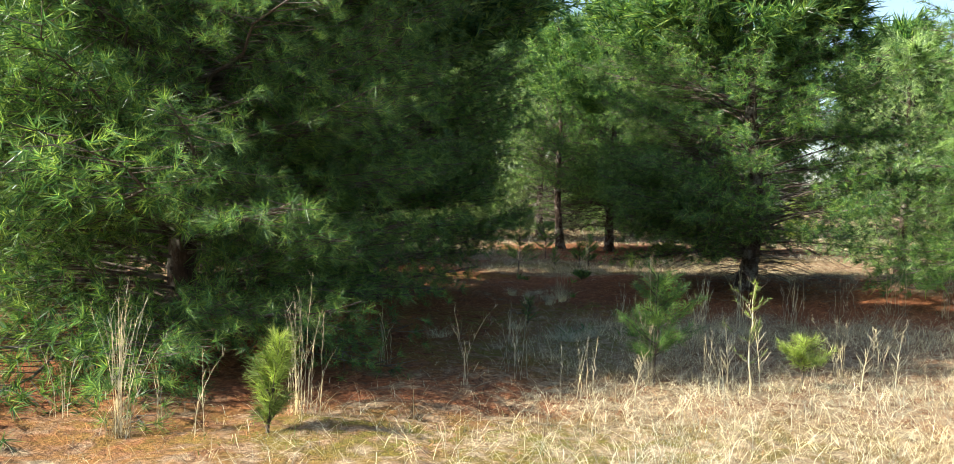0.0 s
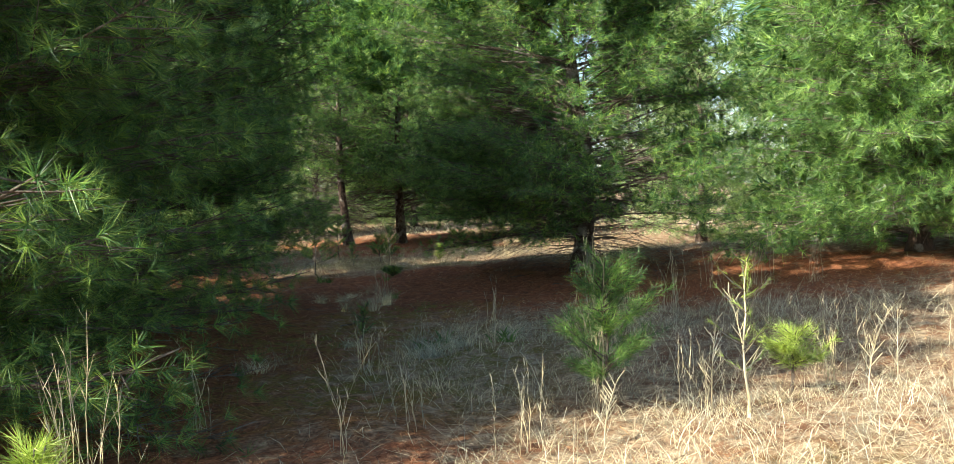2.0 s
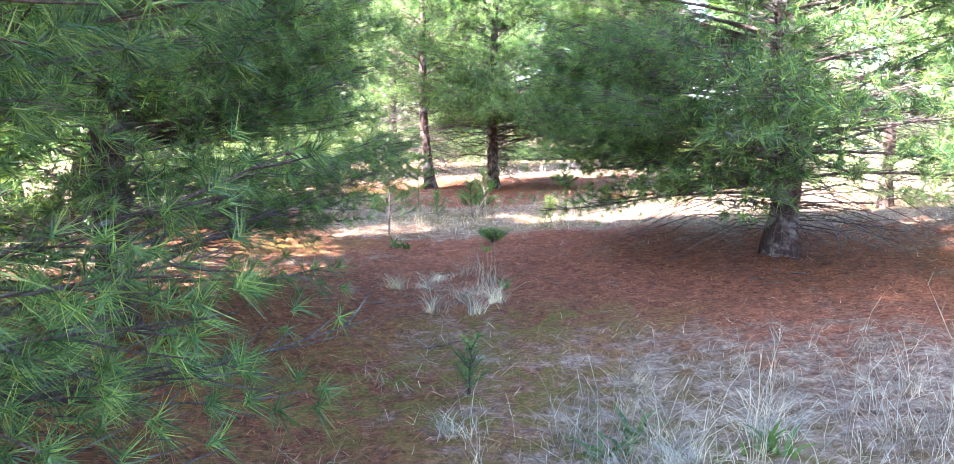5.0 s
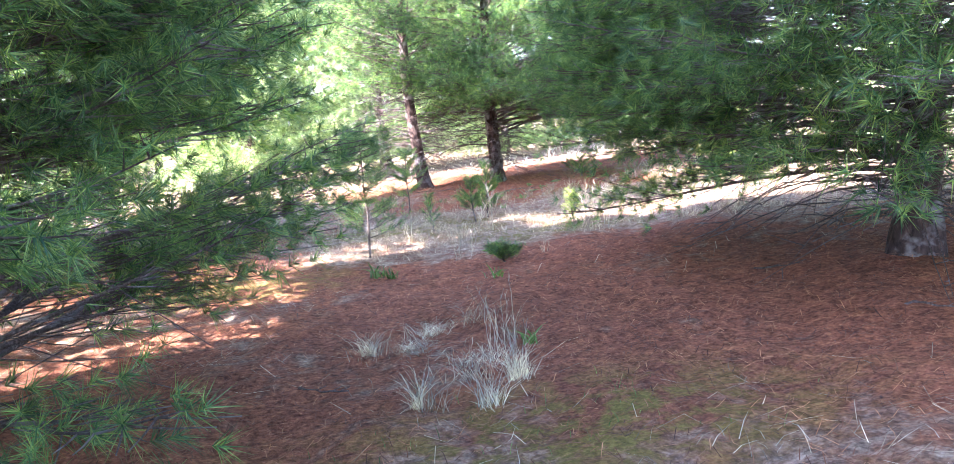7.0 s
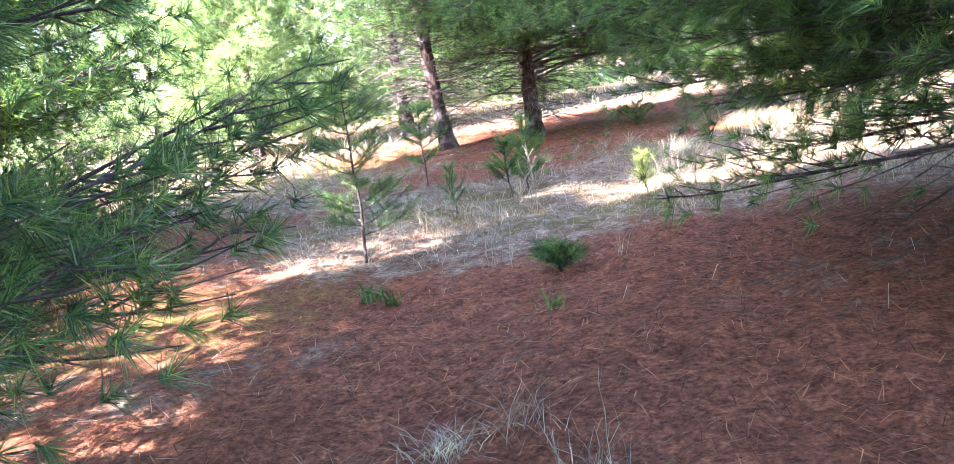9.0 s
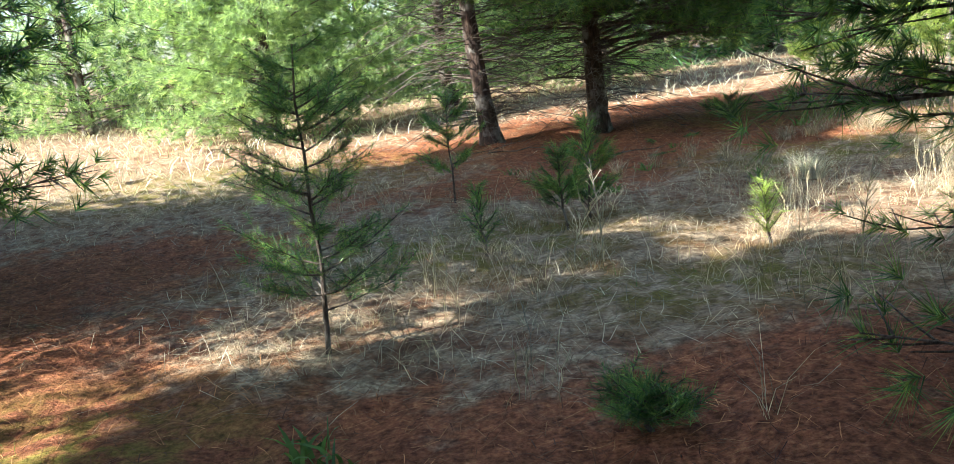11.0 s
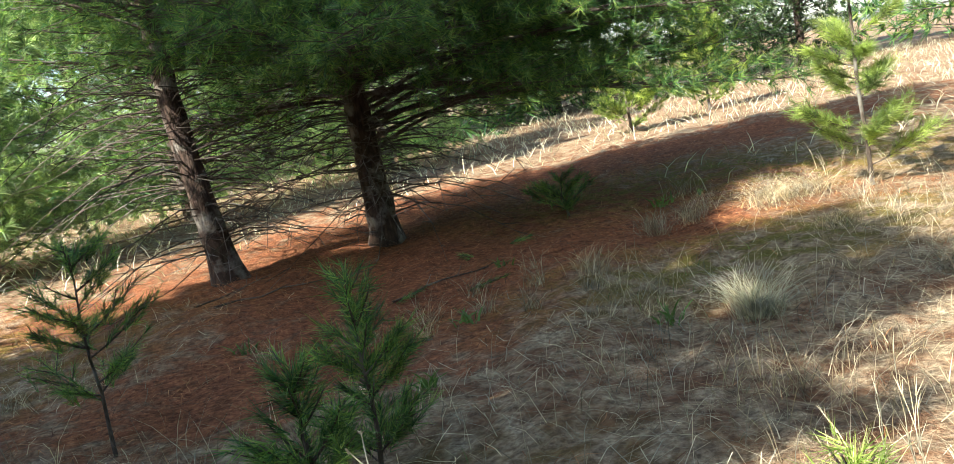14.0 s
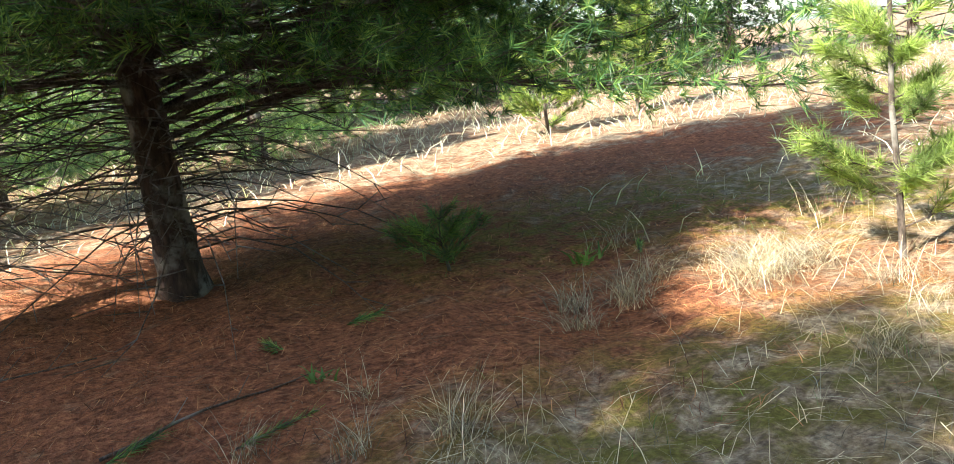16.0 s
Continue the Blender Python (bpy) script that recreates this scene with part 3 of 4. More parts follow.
f3 = pine("pine_tree", -9.0, 46.0, 10.0, 4.0, "pine in the far belt of trees", 23, lowest=0.3, foliage_from=0.1, group="far pines", side_step=0.6, tuft_step=0.45, count=14, width=0.045, length=0.55, fine_to=4.5, arms=6, whorl=0.55, bare=0.12, single=False, high_step=11)
spruce = pine("spruce_tree", 19.5, 45.0, 9.0, 2.8, "dark dense spruce beyond the pale field", 24, lowest=0.3, foliage_from=0.1, group="far spruces", side_step=0.4, tuft_step=0.25, count=14, width=0.03, length=0.22, fine_to=6.5, arms=8, whorl=0.4, bare=0.1, single=False, high_step=14, mat=SPRUCE)
copy_thing(spruce, pose(23.6, 46.0, float(height(23.6, 46)), 0, 0, 70))
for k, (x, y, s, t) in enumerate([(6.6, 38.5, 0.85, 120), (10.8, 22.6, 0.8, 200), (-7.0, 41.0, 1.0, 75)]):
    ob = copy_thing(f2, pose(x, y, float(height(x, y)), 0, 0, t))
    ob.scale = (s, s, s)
belt = [(-5.0, 44), (-14, 44), (0.5, 44), (5, 46), (10, 45), (14.5, 47), (27, 42), (31, 32), (-26, 33), (-29, 22), (-26, 12), (19, 27), (24, 20), (18, 10), (15.5, 19),
        (-3, 52), (3, 53), (8, 53), (17, 54), (24, 52), (-22, 42), (3, -16), (36, 40), (-13, 21)]
for k, (x, y) in enumerate(belt):
    s = 0.95 + 0.3 * ((k * 7) % 5) / 4
    ob = copy_thing(f3, pose(x, y, float(height(x, y)), 0, 0, 47 * k))
    ob.scale = (s, s, s)


# ---- young pines ----
def sapling(x, y, tall, spread, label, seed, mat, whorls=5, arms=5, clear=0.15, length=0.09, width=0.004, count=26, tufts=3, up=0.5, trunk_mat=None, r0=0.012, spread_=0.7):
    rng = np.random.default_rng(seed)
    root = thing("pine_sapling", x, y, label, "sapling", "young pines")
    stem, twigs, green = Soup(), [], Soup()
    zs = np.linspace(-0.05, tall, 7)
    wob = np.cumsum(rng.normal(size=(7, 2)) * 0.012, 0)
    line = np.stack([wob[:, 0] - wob[0, 0], wob[:, 1] - wob[0, 1], zs], 1)
    stem.tube(line, r0 * (1.05 - 0.8 * zs / tall), 6)
    at, way = [line[-1:] + [0, 0, -0.01]], [np.array([[0, 0, 1.0]])]
    at.append(line[-1:] + [0, 0, -0.1])
    way.append(np.array([[0, 0, 1.0]]))
    for w in range(whorls):
        u0 = clear + (0.97 - clear) * w / max(1, whorls - 1)
        turn = rng.random() * 6.28
        for i in range(arms):
            az = turn + i * 6.283 / arms + rng.normal() * 0.25
            u = min(0.98, max(0.05, u0 + rng.normal() * 0.045))
            p0 = np.array([np.interp(u * tall, zs, line[:, k]) for k in range(3)])
            ln = spread * (1.05 - u) ** 0.6 * (0.4 + 0.8 * rng.random()) + 0.04
            s = np.linspace(0, 1, 5)
            rise_ = up * (0.7 + 0.5 * u) * (0.8 + 0.4 * rng.random())
            p = p0 + np.stack([np.cos(az) * ln * s, np.sin(az) * ln * s, ln * (rise_ * s + 0.25 * s ** 2)], 1)
            twig = Soup()
            twigs.append(twig)
            twig.tube(p, 0.0055 * (1 - 0.6 * s) * min(1, r0 / 0.01), 4)
            d = np.array([math.cos(az), math.sin(az), 0.75])
            m = max(1, int(tufts * (0.6 + ln / max(spread, 0.05))))
            uu = np.linspace(0.42, 1.0, m)[:, None]
            at.append(p[0] + (p[-1] - p[0]) * uu)
            way.append(d + rng.normal(size=(m, 3)) * 0.16)
            if ln > 0.16 and tufts > 2:
                for node_, sg in ((1, 1), (2, -1), (2, 1), (3, -1), (3, 1)):
                    b = az + sg * (0.6 + 0.3 * rng.random())
                    e = p[node_] + np.array([math.cos(b), math.sin(b), 0.35 + 0.5 * rng.random()]) * ln * (0.3 + 0.25 * rng.random())
                    twig.tube([p[node_], e], [0.0035, 0.0022], 3)
                    at.append(np.stack([(p[node_] + e) / 2, e]))
                    way.append(np.repeat([[math.cos(b), math.sin(b), 0.9]], 2, 0) + rng.normal(size=(2, 3)) * 0.3)
    green.add(*needles(rng, np.concatenate(at), np.concatenate(way), count, length, width, 0.09, spread_))
    part("stem", stem.mesh("stem", trunk_mat or TWIG, True), root)
    for twig in twigs:
        part("twig", twig.mesh("twig", TWIG), root)
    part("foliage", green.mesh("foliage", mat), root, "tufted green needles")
    return root


sapling(-1.29, 5.6, 0.50, 0.10, "bright green bottle-brush pine seedling in dry grass", 31, NEEDLE_LIGHT, 6, 5, 0.12, 0.13, 0.004, 26, 3, 1.6)
sapling(1.56, 7.55, 0.92, 0.34, "young pine with loose green tufts in dry grass", 32, NEEDLE_SUN, 7, 5, 0.22, 0.085, 0.003, 30, 3, 0.7, r0=0.01, spread_=1.0)
sapling(2.22, 7.05, 0.92, 0.30, "spindly young pine with few lime green tufts", 33, NEEDLE_LIGHT, 5, 3, 0.35, 0.06, 0.0032, 22, 2, 0.5, STRAW, 0.009)
sapling(2.74, 7.42, 0.36, 0.22, "small lime green pine seedling", 34, NEEDLE_LIGHT, 4, 6, 0.45, 0.09, 0.003, 30, 3, 0.4, spread_=1.1)
sapling(0.98, 20.55, 1.58, 0.52, "dark young pine standing in shade by the path", 35, NEEDLE, 9, 4, 0.18, 0.065, 0.0024, 38, 4, 0.22, r0=0.016, spread_=1.3)
sapling(2.95, 23.25, 0.78, 0.20, "small shaded pine with upright tufts", 36, NEEDLE, 5, 5, 0.2, 0.10, 0.004, 24, 3, 0.9)
sapling(2.70, 22.9, 0.60, 0.18, "small shaded pine with upright tufts", 43, NEEDLE, 4, 5, 0.3, 0.10, 0.004, 24, 3, 0.9)
sapling(2.0, 22.3, 0.45, 0.12, "thin green pine seedling in matted grass", 37, NEEDLE, 4, 4, 0.2, 0.09, 0.004, 20, 2, 1.0)
sapling(1.9, 24.4, 1.02, 0.36, "slender young pine with low spreading tufts", 38, NEEDLE, 5, 4, 0.35, 0.08, 0.004, 22, 3, 0.4, r0=0.011)
sapling(3.8, 21.6, 0.34, 0.09, "light green pine seedling in dry grass", 39, NEEDLE_LIGHT, 4, 4, 0.2, 0.09, 0.004, 22, 2, 1.2)
sapling(5.85, 27.7, 0.34, 0.30, "low shaded pine seedling on red litter", 40, NEEDLE, 3, 6, 0.2, 0.09, 0.004, 22, 3, 0.5)
sapling(7.75, 25.85, 2.6, 0.5, "sunlit lime green young pine with pale stem", 41, NEEDLE_LIGHT, 13, 3, 0.10, 0.12, 0.0038, 40, 6, 0.35, DEADWOOD, 0.02, 1.1)
sapling(2.3, 19.15, 0.16, 0.20, "low dark green pine seedling on litter", 42, NEEDLE, 4, 7, 0.3, 0.07, 0.003, 30, 3, 0.35, spread_=1.1)
sapling(0.75, 12.35, 0.30, 0.10, "tiny green pine seedling on red litter", 44, NEEDLE, 3, 4, 0.2, 0.08, 0.004, 20, 2, 1.0)
sapling(13.0, 36.0, 2.0, 0.8, "bright young pine at the field edge", 46, NEEDLE_LIGHT, 7, 6, 0.1, 0.14, 0.012, 22, 4, 0.4, r0=0.03)
sapling(10.6, 35.0, 1.5, 0.7, "bright young pine at the field edge", 47, NEEDLE_LIGHT, 6, 6, 0.1, 0.14, 0.012, 22, 4, 0.4, r0=0.03)

# ---- standing dry stalks, clump by clump ----
STALKS = [(-2.19, 5.5, 0.95, 24, 0.06), (-2.7, 5.85, 0.5, 5, 0.05), (-2.0, 5.7, 0.5, 4, 0.05), (-1.7, 5.5, 0.55, 4, 0.05), (-1.15, 6.0, 0.85, 16, 0.12), (-1.2, 6.1, 1.0, 5, 0.05),
          (-0.85, 8.4, 0.6, 9, 0.08), (-0.05, 7.5, 0.75, 5, 0.05), (0.4, 7.9, 0.5, 9, 0.12), (1.5, 7.55, 1.12, 10, 0.04), (0.9, 7.1, 0.6, 9, 0.12), (2.0, 7.2, 0.55, 10, 0.15),
          (3.1, 7.5, 0.62, 9, 0.06), (3.5, 7.7, 0.6, 8, 0.1), (2.4, 9.6, 0.8, 12, 0.12), (2.75, 10.6, 0.85, 14, 0.10), (1.75, 10.7, 0.7, 9, 0.08), (3.4, 11.2, 0.85, 16, 0.12), (4.2, 11.7, 0.8, 14, 0.12),
          (6.0, 12.7, 0.75, 12, 0.16), (6.6, 12.4, 0.7, 12, 0.16), (5.4, 12.9, 0.6, 8, 0.12), (0.95, 14.9, 0.35, 22, 0.16), (1.55, 15.75, 0.5, 12, 0.14), (1.25, 15.3, 0.3, 24, 0.2), (1.7, 16.1, 0.3, 26, 0.2),
          (0.7, 16.3, 0.3, 26, 0.22), (1.5, 16.7, 0.28, 26, 0.24), (0.25, 13.0, 0.2, 18, 0.2), (-0.2, 11.0, 0.35, 16, 0.22), (0.5, 10.2, 0.5, 12, 0.12), (1.1, 11.3, 0.4, 26, 0.2), (1.6, 11.8, 0.4, 20, 0.2),
          (4.76, 24.25, 0.2, 40, 0.2), (3.75, 25.4, 0.26, 22, 0.14), (4.2, 25.7, 0.25, 26, 0.16), (3.35, 25.2, 0.22, 22, 0.16), (4.7, 25.9, 0.22, 20, 0.14), (6.3, 26.3, 0.22, 46, 0.2),
          (6.6, 26.6, 0.25, 46, 0.22), (7.1, 26.3, 0.3, 90, 0.34), (7.4, 25.6, 0.26, 60, 0.3), (6.9, 27.4, 0.3, 40, 0.3), (2.6, 21.55, 0.55, 9, 0.08), (1.95, 19.6, 0.45, 8, 0.12), (1.6, 21.4, 0.6, 7, 0.1), (4.1, 21.8, 0.5, 10, 0.15),
          (5.6, 22.6, 0.5, 30, 0.3), (6.2, 23.2, 0.4, 60, 0.4), (4.6, 22.9, 0.3, 50, 0.4), (2.7, 19.0, 0.4, 6, 0.1)]
for k, (x, y, h, n, sp) in enumerate(STALKS):
    if h < 0.45:
        grass_tuft(x, y, "low grey tuft of matted dry grass", 200 + k, int(n * 2.2), h, sp)
    else:
        stalk_clump(x, y, "standing straw-coloured dry grass stalks", 200 + k, max(3, int(n * 0.8)), h, sp)


grass_tuft(5.15, 23.9, "large pale fountain-shaped clump of dry grass", 790, 560, 0.33, 0.2, FIELD, 0.8, 0.003)
grass_tuft(7.1, 26.2, "wide pale clump of collapsed dry grass", 791, 420, 0.28, 0.36, DRY, 0.9, 0.0034)
grass_tuft(6.3, 23.6, "wide pale clump of collapsed dry grass", 792, 420, 0.26, 0.38, DRY, 0.9, 0.0034)
for k, (x, y, h, n, sp) in enumerate([(0.69, 16.4, 0.22, 110, 0.12), (1.2, 16.7, 0.16, 150, 0.26), (1.5, 15.15, 0.34, 130, 0.12), (1.0, 16.25, 0.14, 150, 0.26), (0.87, 14.95, 0.3, 70, 0.1), (1.25, 14.8, 0.32, 80, 0.1),
                                      (1.35, 15.6, 0.15, 120, 0.24), (1.13, 10.6, 0.24, 220, 0.28), (1.5, 10.9, 0.2, 160, 0.26), (-0.43, 10.75, 0.2, 110, 0.24), (2.1, 11.2, 0.28, 160, 0.24), (0.55, 11.6, 0.16, 110, 0.22),
                                      (3.63, 25.05, 0.26, 60, 0.08), (4.09, 25.25, 0.22, 60, 0.1), (4.31, 24.97, 0.22, 60, 0.1), (4.72, 25.0, 0.2, 70, 0.12), (2.72, 25.45, 0.2, 80, 0.16), (6.05, 26.5, 0.24, 130, 0.16),
                                      (6.34, 26.42, 0.26, 140, 0.18), (4.88, 25.27, 0.26, 120, 0.16), (4.53, 25.4, 0.22, 60, 0.1), (6.9, 26.0, 0.3, 240, 0.34), (7.45, 26.2, 0.28, 200, 0.3), (5.9, 26.2, 0.2, 110, 0.2)]):
    grass_tuft(x, y, "pale tangled tuft of dry grass on red litter", 740 + k, n, h, sp, FIELD if k < 12 else DRY, 0.8, 0.0032)
tuft_rng = np.random.default_rng(91)
made = 0
while made < 210:
    x, y = float(tuft_rng.uniform(-1.5, 8)), float(tuft_rng.choice((tuft_rng.uniform(6.2, 12.5), tuft_rng.uniform(19.5, 27.5))))
    size = float(tuft_rng.uniform(0.10, 0.26))
    if float(litter(x, y)) < 0.35 and abs(x - float(path_x(y))) > 0.3:
        grass_tuft(x, y, "small tangled tuft of grey-brown dry grass", 800 + made, int(26 + 130 * size), size, size * 1.1)
        made += 1

# ---- forbs, fallen sticks and weeds ----
def forb(x, y, tall, label, seed, fluff=False):
    """A dry branching weed: one stem with short side twigs, pale seed heads at times."""
    rng = np.random.default_rng(seed)
    root = thing("dry_weed", x, y, label, "dry weed", "dry weeds")
    stem, seedhead = Soup(), Soup()
    lean_ = rng.normal(size=2) * 0.14
    s = np.linspace(0, 1, 6)
    p = np.stack([lean_[0] * s ** 2, lean_[1] * s ** 2, tall * s], 1)
    stem.tube(p, 0.0055 * (1 - 0.7 * s), 4)
    for u in np.linspace(0.25, 0.97, 16):
        q = np.array([np.interp(u, s, p[:, k]) for k in range(3)])
        az, l2 = rng.random() * 6.28, 0.04 + 0.20 * tall * (1 - u) + 0.03 * rng.random()
        e = q + np.array([math.cos(az) * 0.6, math.sin(az) * 0.6, 0.8]) * l2
        side = Soup()
        side.tube([q, e], [0.003, 0.002], 3)
        part("twig", side.mesh("twig", STRAW), root)
        if fluff:
            seedhead.add(*needles(rng, e[None], np.array([[0, 0, 1.0]]), 10, 0.014, 0.006, 0.01, 1.4))
    part("stem", stem.mesh("stem", STRAW), root)
    if fluff:
        tagged(part("seed_heads", seedhead.mesh("seed_heads", STRAW), root), "pale dry seed heads", kind="stuff")


for k, (x, y, h, fl) in enumerate([(2.1, 7.25, 0.62, False), (2.38, 7.3, 0.72, False), (3.2, 7.25, 0.55, False), (3.55, 7.4, 0.5, False), (1.3, 7.0, 0.4, False), (2.72, 21.75, 0.62, True), (2.55, 21.9, 0.5, True), (3.9, 20.6, 0.6, False)]):
    forb(x, y, h, "dry weed with pale fluffy seed heads" if fl else "dead pale weed with short side twigs", 400 + k, fl)


def stick(x, y, length, turn, seed, r=0.008):
    rng = np.random.default_rng(seed)
    s = np.linspace(-0.5, 0.5, 7)
    px, py = x + np.cos(turn) * length * s, y + np.sin(turn) * length * s
    p = np.stack([px - x, py - y, height(px, py) - float(height(x, y)) + 0.012 + np.abs(rng.normal(size=7)) * 0.012], 1)
    p[1:-1, :2] += rng.normal(size=(5, 2)) * 0.02 * length
    soup = Soup()
    soup.tube(p, r * (1.1 - (s + 0.5) * 0.6), 6)
    for i in (2, 4, 5):
        b = turn + rng.choice((-1, 1)) * 0.7
        soup.tube([p[i], p[i] + np.array([math.cos(b), math.sin(b), 0.25]) * length * 0.2], [r * 0.5, r * 0.25], 4)
    ob = new("stick", soup.mesh("stick", TWIG))
    ob.location = (x, y, float(height(x, y)))
    tagged(ob, "thin dead brown stick lying on litter", "stick", "fallen sticks")


for k, (x, y, l, t) in enumerate([(-0.75, 12.4, 0.55, 2.2), (0.35, 15.6, 0.35, -0.5), (4.0, 16.6, 0.4, -0.8), (4.1, 14.9, 0.35, -0.7), (4.1, 26.2, 0.9, 0.35), (3.1, 27.4, 1.3, 0.4), (2.7, 27.9, 0.9, 0.7), (3.4, 24.9, 0.5, 0.2), (0.8, 13.8, 0.3, 0.4)]):
    stick(x, y, l, t, 500 + k)


def weed(x, y, size, seed, label="low green weed in dry grass"):
    """A low rosette of green leaves."""
    rng = np.random.default_rng(seed)
    root = thing("weed", x, y, label, "weed", "green weeds")
    for _ in range(16):
        v, f = blades(rng, rng.normal(size=(1, 2)) * size * 0.25, size * (0.4 + 0.6 * rng.random(1)), size * 0.13, 0.9, size * 0.5)
        part("leaf", mesh_from("leaf", v, f, WEED), root)


for k, (x, y, l) in enumerate([(1.24, 11.15, 0.2), (1.45, 11.4, 0.18), (1.95, 10.9, 0.2), (1.75, 15.95, 0.16), (1.0, 19.4, 0.2), (1.1, 19.2, 0.16), (3.4, 24.2, 0.14), (4.75, 24.1, 0.16), (3.9, 25.1, 0.14), (6.6, 27.3, 0.16), (4.6, 26.3, 0.12), (2.0, 18.2, 0.16), (2.6, 25.8, 0.12)]):
    weed(x, y, l, 600 + k)


def sprig(x, y, length, turn, seed):
    """A green pine sprig broken off and lying on the litter."""
    rng = np.random.default_rng(seed)
    root = thing("pine_sprig", x, y, "fresh green pine sprig fallen on red litter", "pine sprig", "fallen sprigs")
    s = np.linspace(0, 1, 5)
    p = np.stack([np.cos(turn) * length * s, np.sin(turn) * length * s, 0.03 + 0.01 * s], 1)
    w, g = Soup(), Soup()
    w.tube(p, 0.005 * (1 - 0.6 * s), 4)
    g.add(*needles(rng, p[1:] + rng.normal(size=(4, 3)) * 0.01, np.repeat([[math.cos(turn), math.sin(turn), 0.1]], 4, 0), 34, 0.09, 0.004, 0.1, 0.55))
    part("twig", w.mesh("twig", TWIG), root)
    part("foliage", g.mesh("foliage", NEEDLE), root)


for k, (x, y, l, t) in enumerate([(4.15, 25.75, 0.4, 0.4), (5.0, 27.0, 0.15, 0.2), (4.55, 26.9, 0.12, 2.0), (6.9, 27.1, 0.2, 1.0), (3.7, 25.95, 0.25, 0.6)]):
    sprig(x, y, l, t, 700 + k)


# ---- grass and litter that nobody could count ----
def scatter(rng, n, x0, x1, y0, y1, keep):
    xy = np.stack([x0 + (x1 - x0) * rng.random(n), y0 + (y1 - y0) * rng.random(n)], 1)
    return xy[rng.random(n) < keep(xy[:, 0], xy[:, 1])]


def patchy(x, y):
    return np.clip(0.5 + 0.8 * np.sin(2.1 * x + 0.7 * y + 1.0) * np.sin(1.6 * y - 0.9 * x) + 0.35 * np.sin(5.3 * x + 1.0) * np.sin(4.7 * y), 0.06, 1)


def stuff(name, v, f, mat, label, category):
    tagged(new(name, mesh_from(name, v, f, mat)), label, category, kind="stuff")


def flat(rng, xy, length, width, lift):
    """Straws and fallen needles lying about on the ground."""
    k = len(xy)
    az, ln = rng.random(k) * 6.283, length * (0.5 + rng.random(k))
    d = np.stack([np.cos(az), np.sin(az)], 1)
    n = np.stack([-d[:, 1], d[:, 0]], 1) * width / 2
    a, c = xy - d * ln[:, None] / 2, xy + d * ln[:, None] / 2
    m = xy + n * (3 * rng.normal(size=(k, 1)))
    tilt = lift * rng.random((k, 3))

    def up(p, i):
        return np.column_stack([p, height(p[:, 0], p[:, 1]) + 0.012 + tilt[:, i]])
    v = np.stack([up(a - n, 0), up(a + n, 0), up(m - n, 1), up(m + n, 1), up(c, 2)], 1).reshape(-1, 3)
    f = (np.arange(k)[:, None, None] * 5 + np.array([(0, 1, 3), (0, 3, 2), (2, 3, 4)])[None]).reshape(-1, 3)
    return v, f


rng = np.random.default_rng(77)
grassy = lambda x, y: np.clip(1.0 - 1.5 * litter(x, y), 0.0, 1) * patchy(x, y)
xy = scatter(rng, 60000, -4.5, 9.5, 4.4, 30, grassy)
v, f = blades(rng, xy, 0.04 + 0.13 * rng.random(len(xy)), 0.0038, 1.7, 0.14, height(xy[:, 0], xy[:, 1]))
stuff("dry_grass", v, f, DRY, "matted straw-coloured dry grass", "dry grass")
xy = scatter(rng, 15000, -3.5, 7, 4.4, 13, lambda x, y: grassy(x, y) * np.where(x < 0.2, 0.4, 1.0))
v, f = blades(rng, xy, 0.07 + 0.36 * rng.random(len(xy)) ** 2.2, 0.0022, 0.85, 0.10, height(xy[:, 0], xy[:, 1]))
stuff("dry_grass", v, f, DRY, "thin standing dry grass", "dry grass")
xy = scatter(rng, 13000, -1.5, 5.5, 4.4, 7.4, lambda x, y: np.clip(1.1 - 1.6 * litter(x, y), 0, 1) * (0.25 + 0.75 * patchy(x * 1.7, y * 1.7)) * np.where(x < 0.3, 0.5, 1.0))
v, f = blades(rng, xy, 0.04 + 0.26 * rng.random(len(xy)) ** 1.8, 0.0022, 1.2, 0.14, height(xy[:, 0], xy[:, 1]))
stuff("dry_grass", v, f, FIELD, "bright tangled dry grass in the sun", "dry grass")
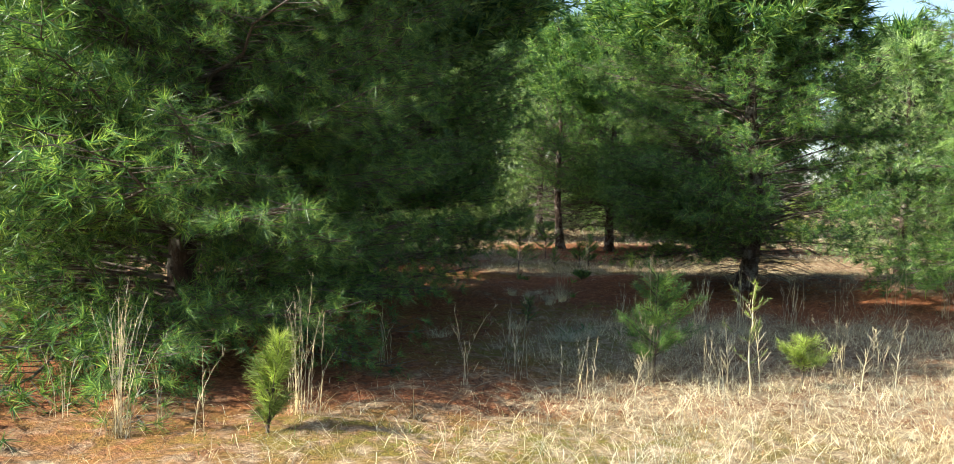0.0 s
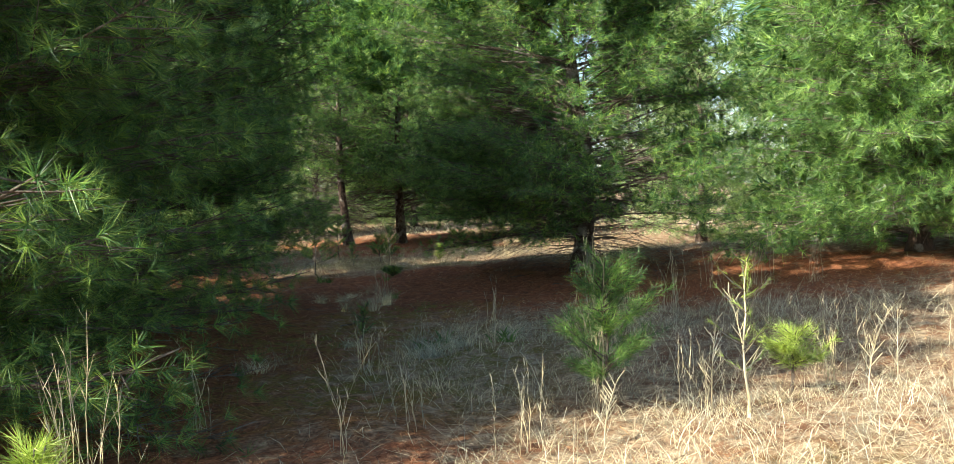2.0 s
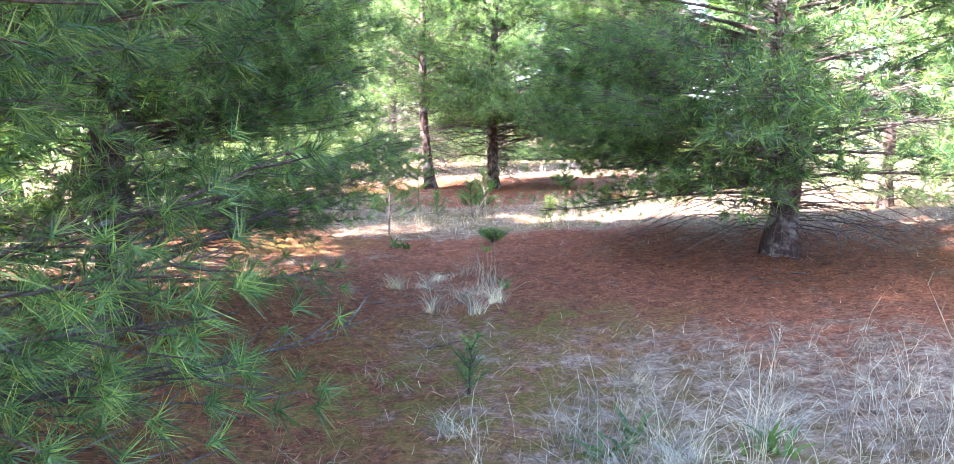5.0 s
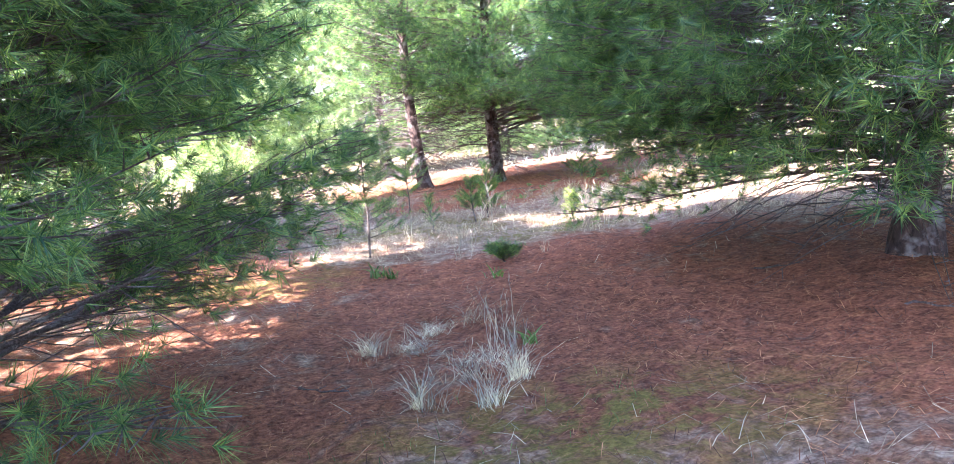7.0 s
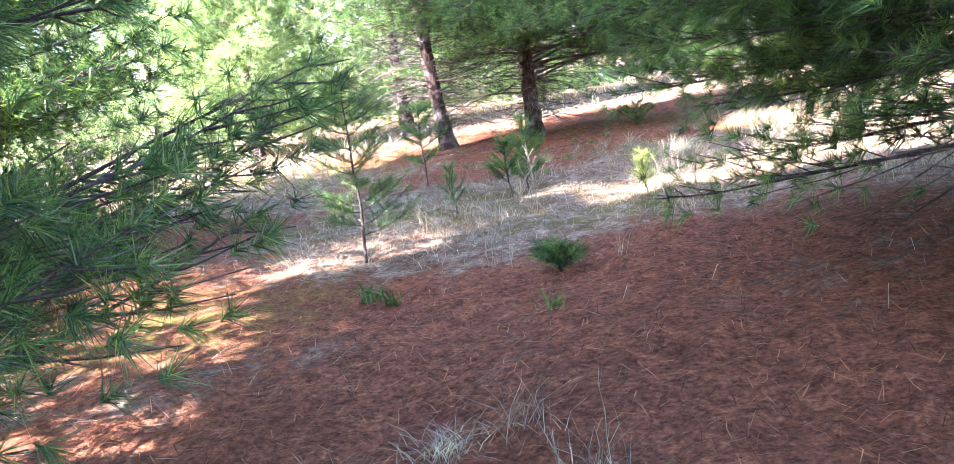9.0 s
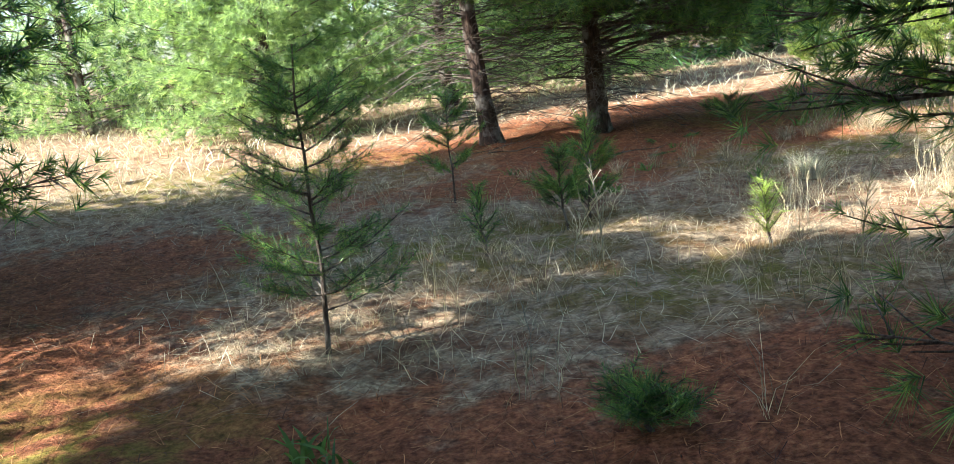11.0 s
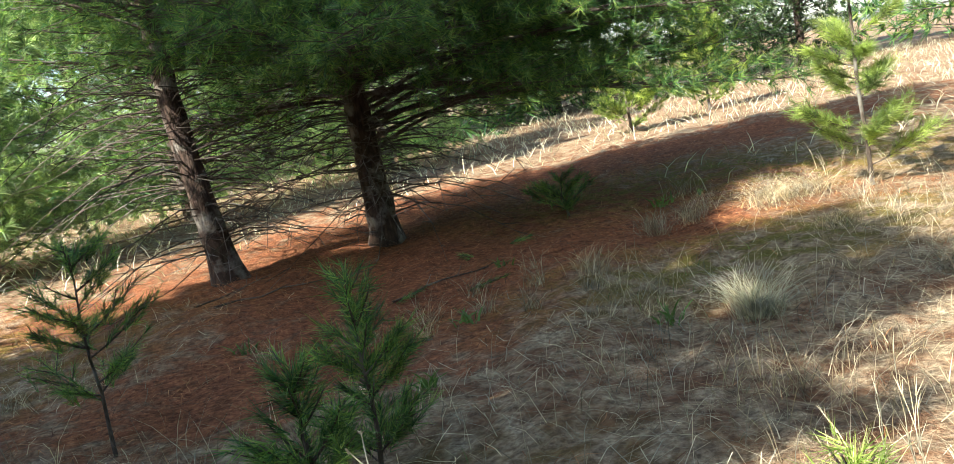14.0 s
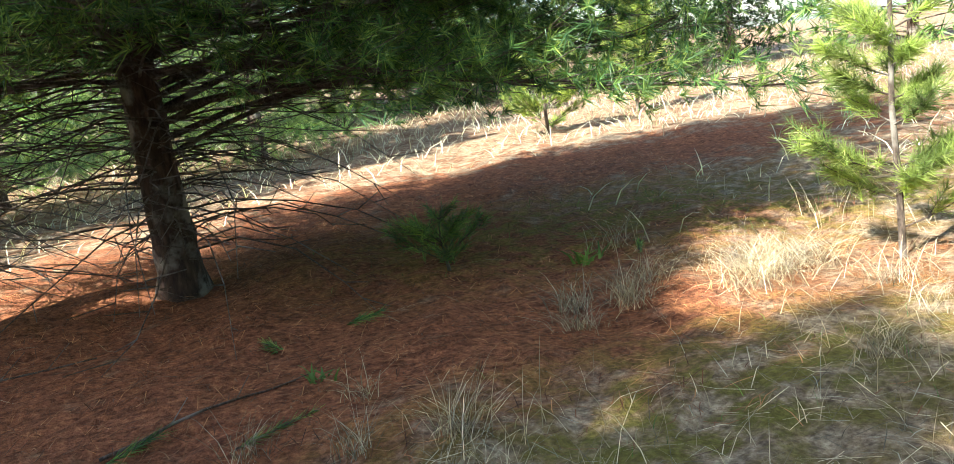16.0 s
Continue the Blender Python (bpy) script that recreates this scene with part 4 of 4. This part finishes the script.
xy = scatter(rng, 5000, 0.2, 5.2, 8.2, 12.4, grassy)
v, f = blades(rng, xy, 0.06 + 0.44 * rng.random(len(xy)) ** 2.8, 0.0024, 1.0, 0.16, height(xy[:, 0], xy[:, 1]))
stuff("dry_grass", v, f, FIELD, "pale wispy dry grass in the shade", "dry grass")
xy = scatter(rng, 11000, 0, 8.5, 18.5, 28, grassy)
v, f = blades(rng, xy, 0.12 + 0.3 * rng.random(len(xy)) ** 2, 0.0030, 0.6, 0.10, height(xy[:, 0], xy[:, 1]))
stuff("dry_grass", v, f, DRY, "thin standing dry grass in the clearing", "dry grass")
xy = scatter(rng, 66000, -4.0, 9.0, 4.4, 28, lambda x, y: np.clip(1.0 - 1.1 * litter(x, y), 0.015, 1) * patchy(x + 3, y))
v, f = flat(rng, xy, 0.20, 0.0032, 0.08)
stuff("fallen_straw", v, f, DRY, "fallen straws lying across each other", "straw")
xy = scatter(rng, 90000, -5, 9.5, 5.2, 31, lambda x, y: np.clip(litter(x, y) * 1.3, 0.10, 1))
v, f = flat(rng, xy, 0.12, 0.0038, 0.04)
stuff("pine_litter", v, f, LITTER, "red-brown fallen pine needles", "pine litter")
xy = scatter(rng, 28000, -22, 26, 27, 52, lambda x, y: np.clip(1.0 - 1.5 * litter(x, y), 0, 1) * np.clip(1.3 - (y - 27) / 40, 0, 1) * (0.4 + 0.6 * patchy(x, y)))
v, f = blades(rng, xy, 0.08 + 0.30 * rng.random(len(xy)) ** 1.5, 0.013, 1.0, 0.2, height(xy[:, 0], xy[:, 1]))
stuff("field_grass", v, f, FIELD, "tall pale sunlit dry field grass", "dry grass")
xy = scatter(rng, 14000, -3.5, 9, 4.4, 30, lambda x, y: np.clip(moss(x, y) * 1.2 - 0.3, 0, 1) * patchy(y, x))
v, f = blades(rng, xy, 0.03 + 0.06 * rng.random(len(xy)), 0.004, 0.5, 0.02, height(xy[:, 0], xy[:, 1]))
stuff("green_grass", v, f, WEED, "short fresh green grass and moss", "grass")
